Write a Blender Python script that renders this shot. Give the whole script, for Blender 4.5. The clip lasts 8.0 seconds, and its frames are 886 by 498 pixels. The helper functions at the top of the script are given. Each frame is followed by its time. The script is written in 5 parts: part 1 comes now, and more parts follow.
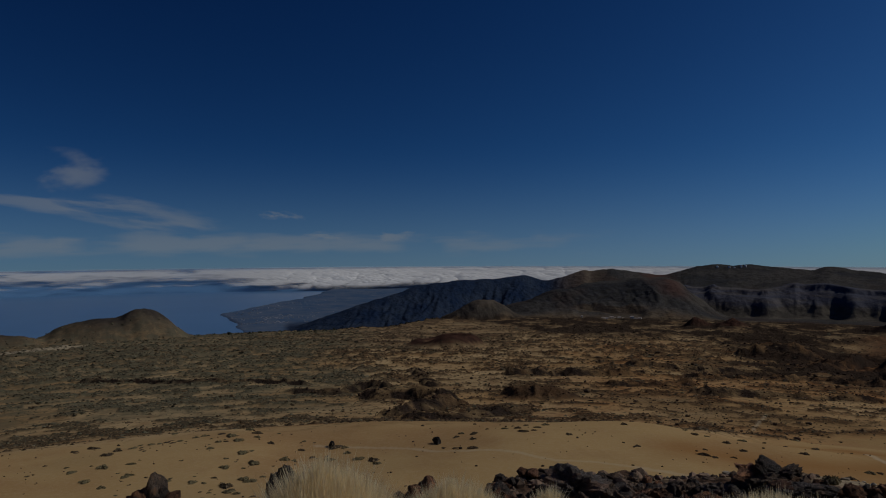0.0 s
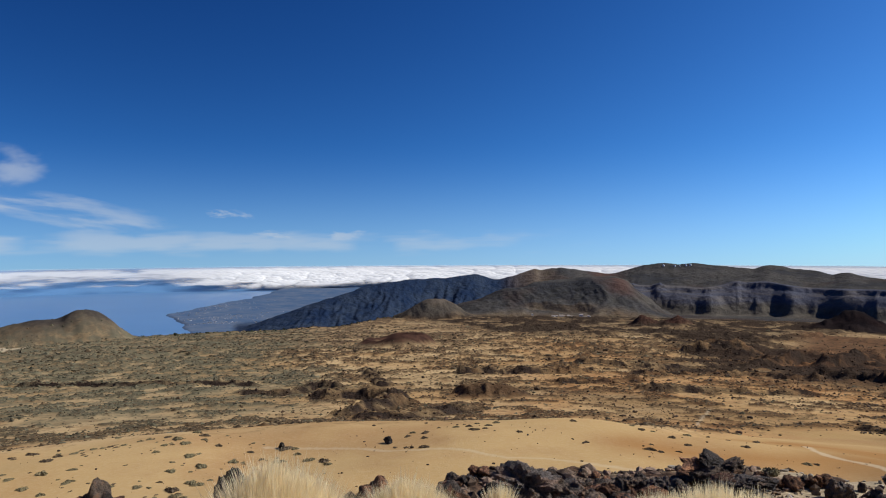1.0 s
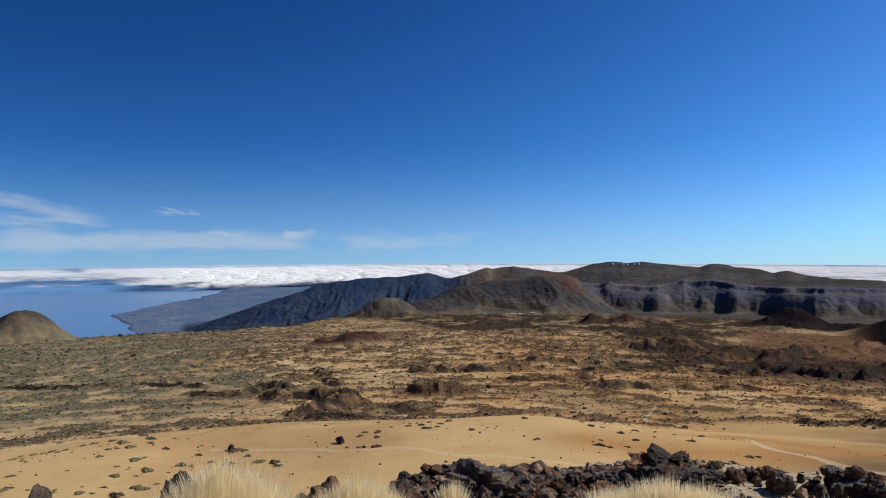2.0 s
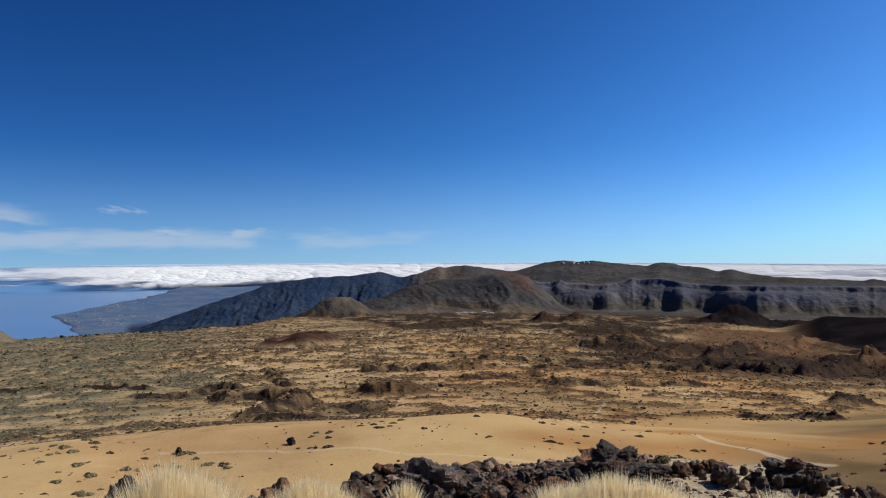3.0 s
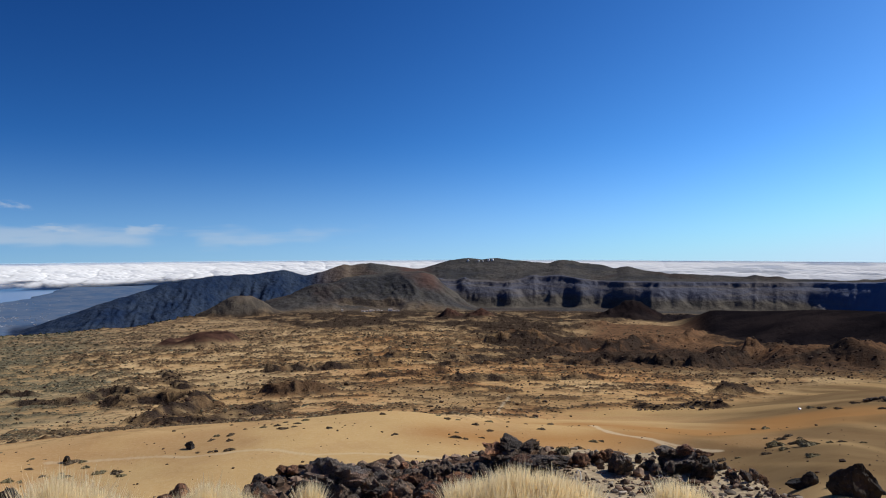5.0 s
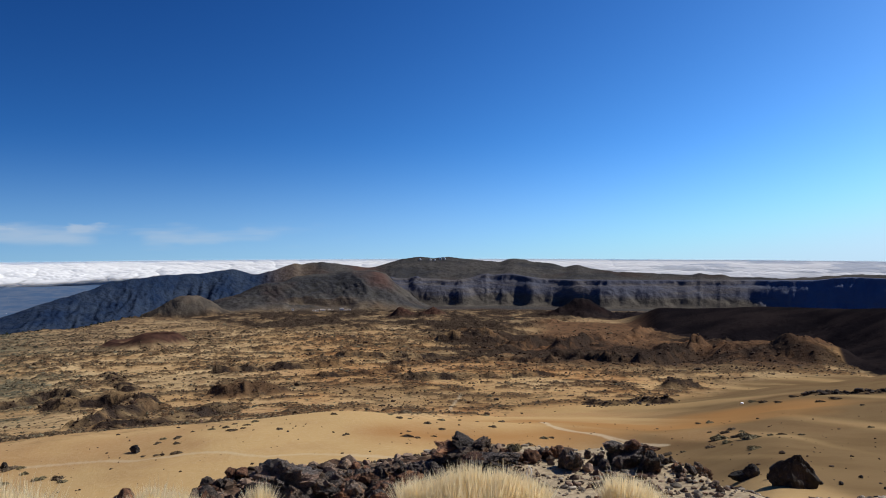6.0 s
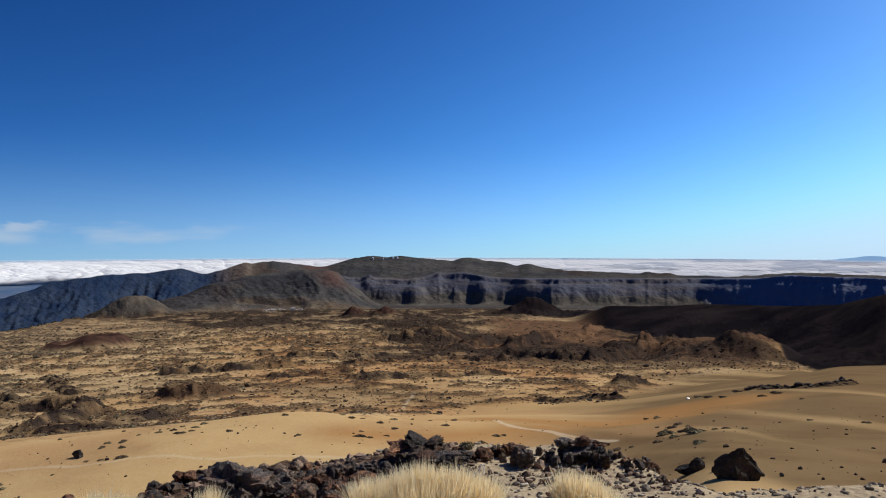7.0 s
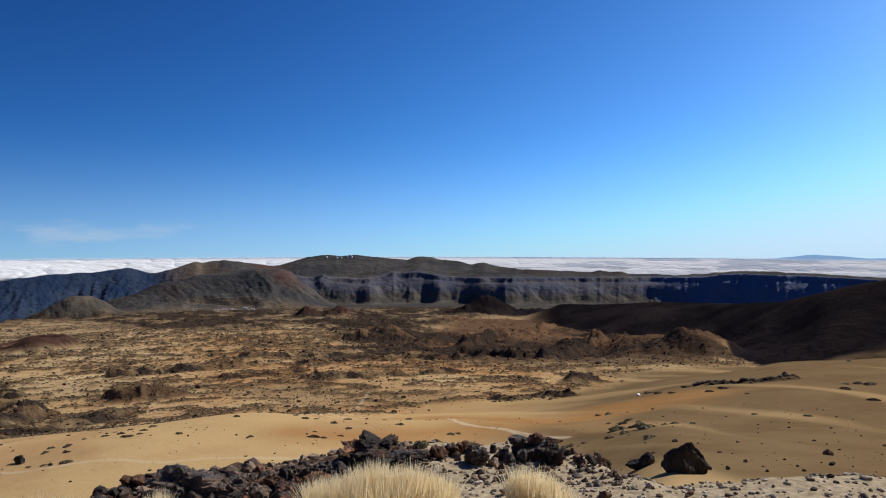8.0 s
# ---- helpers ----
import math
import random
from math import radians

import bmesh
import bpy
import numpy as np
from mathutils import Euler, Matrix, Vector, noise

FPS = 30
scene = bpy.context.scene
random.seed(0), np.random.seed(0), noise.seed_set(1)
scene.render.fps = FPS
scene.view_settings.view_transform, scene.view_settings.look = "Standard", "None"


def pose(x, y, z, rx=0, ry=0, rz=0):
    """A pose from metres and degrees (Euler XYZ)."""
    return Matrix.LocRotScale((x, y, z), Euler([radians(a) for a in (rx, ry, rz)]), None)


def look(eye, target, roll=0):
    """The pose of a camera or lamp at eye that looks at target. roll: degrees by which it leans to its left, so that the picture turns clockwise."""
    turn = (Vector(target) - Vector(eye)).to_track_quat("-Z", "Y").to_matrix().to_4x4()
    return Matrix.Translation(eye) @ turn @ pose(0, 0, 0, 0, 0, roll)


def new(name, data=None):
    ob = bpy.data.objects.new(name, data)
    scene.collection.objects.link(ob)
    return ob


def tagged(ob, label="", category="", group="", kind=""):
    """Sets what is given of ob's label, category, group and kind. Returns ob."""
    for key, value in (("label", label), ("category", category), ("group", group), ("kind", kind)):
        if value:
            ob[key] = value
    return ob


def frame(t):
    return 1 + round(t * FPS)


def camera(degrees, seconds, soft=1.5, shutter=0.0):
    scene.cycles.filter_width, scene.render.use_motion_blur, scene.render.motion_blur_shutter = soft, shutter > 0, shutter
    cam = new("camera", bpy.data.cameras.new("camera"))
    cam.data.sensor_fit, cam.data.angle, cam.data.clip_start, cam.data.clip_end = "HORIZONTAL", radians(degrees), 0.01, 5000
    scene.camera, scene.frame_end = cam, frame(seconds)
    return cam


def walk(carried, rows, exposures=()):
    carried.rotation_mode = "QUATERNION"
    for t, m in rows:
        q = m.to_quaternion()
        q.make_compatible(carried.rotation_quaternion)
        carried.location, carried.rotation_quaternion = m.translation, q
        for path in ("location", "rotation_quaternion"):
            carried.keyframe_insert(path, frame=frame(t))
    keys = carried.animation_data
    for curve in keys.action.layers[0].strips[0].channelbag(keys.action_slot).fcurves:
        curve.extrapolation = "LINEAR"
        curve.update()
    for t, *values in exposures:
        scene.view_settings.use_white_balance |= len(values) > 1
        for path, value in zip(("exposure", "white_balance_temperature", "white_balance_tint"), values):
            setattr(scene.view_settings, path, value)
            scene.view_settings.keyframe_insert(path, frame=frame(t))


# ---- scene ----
# ---------------------------------------------------------------- camera: a slow pan on the spot
EYE = 1.6
cam = camera(62.35, 8.0, soft=1.05)
TURN = [(0.0, 0.0, 0.0, 0.270), (0.5, -1.840, -0.044, 0.268), (1.0, -3.795, -0.085, 0.264), (1.5, -5.643, -0.141, 0.252),
        (3.0, -11.228, -0.288, 0.195), (3.5, -13.021, -0.344, 0.180), (4.0, -14.952, -0.401, 0.160), (4.5, -16.741, -0.446, 0.140),
        (6.0, -22.340, -0.591, 0.085), (6.5, -24.151, -0.635, 0.068), (7.0, -26.035, -0.672, 0.042), (7.5, -27.779, -0.712, 0.015),
        (8.0, -29.585, -0.759, -0.015)]
FADE = [(0.0, -1.92), (0.2, -1.4), (0.4, -0.95), (0.6, -0.5), (0.85, 0.0), (8.0, 0.0)]
walk(cam, [(t, pose(0, 0, EYE, 90 + pitch, roll, yaw)) for t, yaw, pitch, roll in TURN], FADE)

# ---------------------------------------------------------------- sky and sun
SUN_AZ, SUN_EL = 88.0, 41.0


def nodes_of(tree):
    tree.nodes.clear()
    return lambda kind, **values: set_node(tree.nodes.new(kind), values)


def set_node(node, values):
    for key, value in values.items():
        if key in node.inputs:
            node.inputs[key].default_value = value
    return node


world = bpy.data.worlds.new("sky")
scene.world = world
world.use_nodes = True
add = nodes_of(world.node_tree)
link = world.node_tree.links.new
coord = add("ShaderNodeTexCoord")
lift = add("ShaderNodeVectorMath")
lift.operation = "ADD"
lift.inputs[1].default_value = (0, 0, 0.165)
norm = add("ShaderNodeVectorMath")
norm.operation = "NORMALIZE"
sky = add("ShaderNodeTexSky")
sky.sky_type = "NISHITA"
sky.sun_disc = False
sky.sun_elevation, sky.sun_rotation = radians(SUN_EL), radians(SUN_AZ)
sky.altitude, sky.air_density, sky.dust_density, sky.ozone_density = 2600, 1.0, 2.6, 2.5
dim = add("ShaderNodeVectorMath")
dim.operation = "MULTIPLY"
dim.inputs[1].default_value = (0.12, 0.12, 0.12)
apart, joined = add("ShaderNodeSeparateColor"), add("ShaderNodeCombineColor")
back = add("ShaderNodeBackground", Strength=0.1)
out = add("ShaderNodeOutputWorld")
link(coord.outputs["Generated"], lift.inputs[0])
link(lift.outputs[0], norm.inputs[0])
link(norm.outputs[0], sky.inputs["Vector"])
link(sky.outputs[0], dim.inputs[0])
link(dim.outputs[0], apart.inputs[0])
# thin mountain air: a deeper blue overhead, pale towards the horizon
for i, (power, gain, limit) in enumerate(((3.0, 75.0, 5.2), (2.4, 33.8, 7.2), (2.0, 18.6, 9.4))):
    up, times, most = [add("ShaderNodeMath") for _ in range(3)]
    up.operation, times.operation = "POWER", "MULTIPLY"
    up.inputs[1].default_value, times.inputs[1].default_value = power, gain
    link(apart.outputs[i], up.inputs[0])
    link(up.outputs[0], times.inputs[0])
    most.operation = "SMOOTH_MIN"
    most.inputs[1].default_value, most.inputs[2].default_value = limit, 2.5
    link(times.outputs[0], most.inputs[0])
    link(most.outputs[0], joined.inputs[i])
# pale haze low over the horizon, brighter towards the sun
level = add("ShaderNodeSeparateXYZ")
link(coord.outputs["Generated"], level.inputs[0])
low, sunward = add("ShaderNodeMapRange"), add("ShaderNodeMapRange")
sunward.interpolation_type = "SMOOTHSTEP"
for node, values in ((low, (0.15, -0.03, 0.0, 1.0)), (sunward, (-0.4, 0.95, 0.0, 1.0))):
    for i, v in enumerate(values):
        node.inputs[i + 1].default_value = v
link(level.outputs[2], low.inputs[0])
link(level.outputs[0], sunward.inputs[0])
pale, hazy = add("ShaderNodeMix"), add("ShaderNodeMix")
pale.data_type = hazy.data_type = "RGBA"
pale.inputs[6].default_value, pale.inputs[7].default_value = (3.1, 4.7, 5.7, 1), (4.9, 6.8, 8.0, 1)
link(sunward.outputs[0], pale.inputs[0])
steep, most = add("ShaderNodeMath"), add("ShaderNodeMath")
steep.operation, most.operation = "POWER", "MULTIPLY"
steep.inputs[1].default_value, most.inputs[1].default_value = 2.2, 0.66
link(low.outputs[0], steep.inputs[0])
link(steep.outputs[0], most.inputs[0])
link(most.outputs[0], hazy.inputs[0])
glare, bright = add("ShaderNodeMapRange"), add("ShaderNodeVectorMath")
for i, v in enumerate((-0.3, 0.9, 1.1, 1.22)):
    glare.inputs[i + 1].default_value = v
bright.operation = "SCALE"
link(level.outputs[0], glare.inputs[0])
link(joined.outputs[0], bright.inputs[0])
link(glare.outputs[0], bright.inputs["Scale"])
link(bright.outputs[0], hazy.inputs[6])
link(pale.outputs[2], hazy.inputs[7])
link(hazy.outputs[2], back.inputs["Color"])
link(back.outputs[0], out.inputs["Surface"])

sun = bpy.data.lights.new("sun", "SUN")
sun.energy, sun.angle, sun.color = 4.5, radians(0.53), (1.0, 0.95, 0.87)
sun_ob = new("sun", sun)
sun_ob.matrix_basis = look((0, 0, 500), (-500 * math.sin(radians(SUN_AZ)) * math.cos(radians(SUN_EL)), -500 * math.cos(radians(SUN_AZ)) * math.cos(radians(SUN_EL)), 500 - 500 * math.sin(radians(SUN_EL))))

# ---------------------------------------------------------------- relief of the land
rng = np.random.default_rng(5)
LATTICE = rng.random((512, 512))


def vnoise(x, y):
    """Smooth value noise, 0 to 1, one cell per unit."""
    ix, iy = np.floor(x), np.floor(y)
    fx, fy = x - ix, y - iy
    fx, fy = fx * fx * fx * (fx * (fx * 6 - 15) + 10), fy * fy * fy * (fy * (fy * 6 - 15) + 10)
    ix, iy = ix.astype(int) % 512, iy.astype(int) % 512
    jx, jy = (ix + 1) % 512, (iy + 1) % 512
    low = LATTICE[iy, ix] * (1 - fx) + LATTICE[iy, jx] * fx
    high = LATTICE[jy, ix] * (1 - fx) + LATTICE[jy, jx] * fx
    return low * (1 - fy) + high * fy


def fbm(x, y, size, octaves=4, gain=0.5, shift=0.0):
    """Fractal noise, about -1 to 1, its largest forms about size metres wide."""
    total, weight, amp = 0.0, 0.0, 1.0
    x, y = x / size + 31.7 + shift, y / size + 77.3 - shift
    for _ in range(octaves):
        total = total + amp * (2 * vnoise(x, y) - 1)
        weight += amp
        amp *= gain
        x, y = (x * 1.6 - y * 1.2) + 5.2, (x * 1.2 + y * 1.6) + 1.3
    return total / weight * 1.5


def ridged(x, y, size, octaves=4, shift=0.0):
    """Sharp-crested fractal noise, 0 to 1."""
    total, weight, amp = 0.0, 0.0, 1.0
    x, y = x / size + 11.7 + shift, y / size + 47.3 - shift
    for _ in range(octaves):
        total = total + amp * (1 - np.abs(2 * vnoise(x, y) - 1)) ** 2
        weight += amp
        amp *= 0.5
        x, y = (x * 1.6 - y * 1.2) + 5.2, (x * 1.2 + y * 1.6) + 1.3
    return total / weight


def ease(a, b, x):
    t = np.clip((x - a) / (b - a), 0, 1)
    return t * t * (3 - 2 * t)


def profile(table, r):
    """Height by distance through a few stations, rounded off at each."""
    rs, zs = np.log([p[0] for p in table]), [p[1] for p in table]
    lr = np.log(np.maximum(r, 0.3))
    return sum(np.interp(lr + d, rs, zs) for d in (-0.09, -0.045, 0.0, 0.045, 0.09)) / 5


def along(table, az, soft=0.35):
    a, v = [p[0] for p in table], [p[1] for p in table]
    return sum(np.interp(az + d, a, v) for d in (-soft, 0.0, soft)) / 3


SEA = -258.0
NORTH = [(0.3, 0), (3, -0.05), (4.6, -0.25), (6, -0.95), (10, -3.3), (20, -8.3), (40, -17), (60, -23), (80, -26), (107, -27.4), (130, -28.9),
         (150, -33.5), (175, -40), (210, -47.5), (240, -51), (300, -57), (400, -69), (560, -87), (800, -108.5), (1000, -124), (1600, -170),
         (2600, -232), (5000, -300)]
EAST = [(0.3, 0), (3, -0.05), (4.6, -0.2), (6, -0.85), (10, -2.7), (20, -6.3), (35, -11), (50, -14.2), (75, -18), (110, -22.5), (160, -27),
        (230, -33.5), (285, -38), (330, -50), (400, -66), (620, -84), (800, -108), (1000, -124), (1600, -170), (2600, -232), (5000, -300)]
KNOLL = [(-40, 4.7), (0, 4.8), (4, 6.6), (9, 7.3), (38, 7.5), (43, 6.2), (47, 5.8), (61, 6.8), (75, 7.0)]
TILT = [(-40, 0.09), (17, 0.09), (25, 0.074), (28, 0.066), (40, 0.064), (50, 0.056), (75, 0.056)]
EDGE = [(-40, 1600), (-12, 1550), (-4, 1750), (0, 2300), (4, 2700), (8, 6000), (80, 6000)]
SKYLINE = [(-40, 8), (-14, 7), (-11.7, 6.12), (-9.7, 5.34), (-6.7, 4.35), (-4.2, 3.62), (-2.5, 3.03), (-0.7, 2.66), (1.7, 2.42), (4.6, 2.3), (6.3, 2.04), (7.7, 2.45), (8.3, 2.45),
           (9.1, 2.21), (10.3, 1.85), (10.9, 1.64), (11.5, 1.74), (12.9, 1.54), (14.3, 1.76), (16.3, 1.99), (16.9, 1.99), (17.9, 1.7), (19.1, 1.36), (20.4, 1.19), (21.7, 1.32), (22.8, 1.19),
           (25.4, 1.51), (26.8, 1.6), (27.6, 1.38), (28.6, 1.38), (29.5, 1.64), (30.3, 1.6), (31.7, 1.95), (32.9, 1.82), (34.0, 2.12), (35.6, 2.34), (39, 2.45), (41, 2.52), (41.7, 2.38),
           (42.5, 2.5), (43.3, 2.41), (43.8, 2.62), (47.4, 2.65), (49.4, 2.5), (50.9, 2.35), (52.1, 2.25), (55, 2.32), (58.5, 2.48), (60.8, 2.57), (80, 2.8)]
CREST_R = [(-40, 2430), (-12.1, 2430), (0, 2780), (7, 3020), (20, 3260), (30, 3220), (37, 3020), (61, 2960), (80, 2960)]
DEPTH = [(-40, 400), (-12, 420), (-5, 450), (0, 340), (8, 300), (14, 520), (20, 700), (32, 660), (38, 480), (80, 460)]
DARK = [(34, 6.4), (36.5, 5.75), (38.6, 5.15), (41.2, 5.15), (43.3, 5.06), (45.4, 4.89), (49.4, 4.82), (52, 4.82), (54.3, 4.65), (55.8, 4.2), (57.9, 3.54), (60.8, 2.76), (75, 1.6)]
FLANK_FROM = [(34, 1500), (37, 1350), (39, 1020), (41.5, 930), (44, 800), (46, 800), (49.8, 740), (51.0, 560), (53, 440), (75, 400)]
FLANK_TOP = [(34, 1650), (39, 1450), (44, 1250), (49, 1150), (53, 930), (57, 760), (75, 700)]
RIM = [(14, 2.7), (18, 2.92), (21.5, 2.99), (23.2, 3.13), (24.1, 2.96), (25.9, 2.7), (27.6, 2.5), (28.8, 2.75), (30.3, 2.92), (32, 3.01), (33.8, 3.0), (37.3, 2.98), (41.2, 2.91),
       (45.4, 2.85), (49.4, 2.75), (50.9, 2.5), (56, 2.55), (61, 2.75), (80, 2.9)]
# plan of the great wall: it steps back and forth, so that some faces turn from the sun
WALL_AT = [(14, 2860), (20.6, 2850), (23.9, 2800), (25.0, 2840), (26.7, 2860), (29.3, 2790), (30.1, 2830), (32.7, 2770), (33.4, 2790),
           (34.4, 2745), (35.2, 2745), (40, 2830), (45.5, 2920), (46.3, 2905), (48.0, 2860), (50.3, 2790), (51.4, 2800), (54.2, 2720), (55, 2730), (62, 2580), (80, 2400)]
SAND_TOP = [(33, 11.6), (39, 11.3), (41.6, 10.96), (44.6, 10.5), (47, 9.96), (49.8, 9.52), (52.5, 8.87), (54.3, 8.31), (56.8, 7.94), (60.8, 7.6), (75, 7.2)]
SAND_TO = [(-40, 132), (20, 134), (25, 168), (27, 196), (29, 215), (33, 238), (36.5, 262), (39, 284), (43, 345), (46, 385), (52, 430), (80, 430)]
LAVA_FROM = [(-6, 2250), (0, 2050), (3, 1900), (5.3, 1658), (7.5, 1327), (9, 1148), (11, 1081), (15.1, 1091), (17.2, 1248), (18.9, 1350), (20.6, 1086), (23.2, 960), (27, 1000), (30, 1300), (33, 1750), (80, 1750)]
SHORE = [(2000, -14.5), (2500, -15.9), (2800, -16.4), (3110, -16.9), (3280, -15.7), (3650, -13), (3960, -11), (4300, -9.8), (4700, -9)]
# azimuth, distance, half width across, half depth, height of single hills
HILLS = {"left_hill": (-21.5, 1500, 50, 80, 27), "left_hill_low": (-24.4, 1490, 112, 80, 41), "far_left_hill": (-31.5, 1450, 60, 60, 22),
         "knob": (7.2, 287, 17, 12, 5.6), "lump": (24.6, 850, 40, 42, 15), "lump_head": (22.7, 830, 15, 14, 9),
         "lobe": (45.4, 640, 34, 60, 12), "lobe_two": (49.2, 600, 24, 44, 15), "lobe_three": (42.6, 720, 30, 60, 9), "lobe_four": (47.3, 570, 18, 30, 6),
         "rise": (63.5, 500, 46, 60, 24)}
# long banks of lava: stations (azimuth, distance), half width, height
BANKS = [([(5.4, 425), (8.0, 432), (11.0, 446), (13.8, 462)], 8, 6.0),
         ([(-26, 520), (-23.2, 475), (-19.6, 435), (-13.5, 403), (-11, 386)], 6, 3.4),
         ([(-11.3, 330), (-8.6, 312), (-7.0, 325)], 6, 3.0),
         ([(-6.9, 335), (-5.9, 345), (-4.9, 330), (-4.0, 322)], 7, 5.5),
         ([(-5.6, 285), (-4.2, 282), (-2.4, 283), (-0.4, 272)], 7, 5.5),
         ([(-3.4, 222), (-2.4, 232), (-1.2, 243), (-0.3, 256)], 6, 4.5),
         ([(-2.4, 214), (0.9, 212), (3.0, 222), (5.0, 240)], 6, 2.6),
         ([(-2.5, 480), (-1.8, 420), (-1.0, 350)], 5, 3.0),
         ([(25.5, 800), (27.6, 790), (29.2, 720)], 12, 7),
         ([(13.5, 365), (16.5, 372), (18.5, 392)], 6, 3.5), ([(19.5, 330), (23.5, 345), (27.5, 352), (30.5, 372)], 6, 4.0),
         ([(14.6, 560), (15.4, 552), (17.4, 556)], 8, 6), ([(19.0, 470), (21.5, 480)], 8, 4), ([(18.5, 560), (22.0, 585)], 9, 5),
         ([(24.8, 500), (27.4, 520), (30.2, 505)], 9, 5), ([(26.6, 640), (28.5, 703), (31.5, 790)], 10, 9), ([(31.5, 700), (34.7, 900), (38.4, 1120)], 13, 12),
         ([(34.0, 560), (35.6, 530), (37.3, 520), (39.2, 575), (41.6, 720)], 10, 11), ([(31.6, 590), (33.2, 570)], 8, 6), ([(39.5, 800), (41.5, 840), (43.5, 860)], 12, 9),
         ([(33.8, 236), (35.4, 228), (37.3, 229), (39.0, 224)], 4, 2.4), ([(39.5, 330), (41.0, 350)], 6, 4),
         ([(48.8, 178), (50.2, 176), (52.2, 173), (54.2, 178), (55.2, 183)], 2.2, 0.9)]


SHOULDER = [(-1, 6.0), (2.5, 5.6), (4.6, 4.75), (6.3, 4.1), (8.6, 3.35), (10.9, 2.95), (13.5, 2.65), (15.2, 2.4), (16.4, 2.35), (17.4, 2.6), (18.4, 3.3), (19.4, 4.1), (20.6, 5.0), (24, 6.0)]
SPURS = [(17.4, 2800, 55, 120, 30), (20.2, 2830, 26, 60, 16), (25.6, 2840, 30, 60, 14), (13.5, 2970, 100, 100, 12)]


def plan(az, r):
    return r * math.sin(radians(az)), r * math.cos(radians(az))


def hill(x, y, az, r, across, deep):
    cx, cy = plan(az, r)
    s, c = math.sin(radians(az)), math.cos(radians(az))
    u, v = ((x - cx) * c - (y - cy) * s) / across, ((x - cx) * s + (y - cy) * c) / deep
    return np.sqrt(u * u + v * v)


def from_line(x, y, stations):
    """Distance from a line through stations of azimuth and distance."""
    p = [plan(a, r) for a, r in stations]
    best = np.full_like(x, 1e9)
    for (ax, ay), (bx, by) in zip(p[:-1], p[1:]):
        t = np.clip(((x - ax) * (bx - ax) + (y - ay) * (by - ay)) / ((bx - ax) ** 2 + (by - ay) ** 2), 0, 1)
        best = np.minimum(best, np.hypot(x - ax - t * (bx - ax), y - ay - t * (by - ay)))
    return best


def cone(x, y, az, r, radius, height):
    d = hill(x, y, az, r, radius, radius) + 0.08 * fbm(x, y, radius * 0.6, 3)
    return height * np.clip(1.08 - np.sqrt(d * d + 0.012), 0, 1) ** 1.15


def relief(x, y):
    """Height of the land and the cover of each kind of ground at x, y, ring by ring."""
    r = np.hypot(x, y)
    ring = np.searchsorted([140, 1530, 2560], r)
    z, cover = np.zeros_like(r), {}
    for k in np.unique(ring):
        here = np.nonzero(ring == k)[0]
        z[here], part_cover = land(x[here], y[here], 1 <= k <= 2, k >= 2)
        for key, value in part_cover.items():
            cover.setdefault(key, np.zeros_like(r))[here] = value
    return z, cover


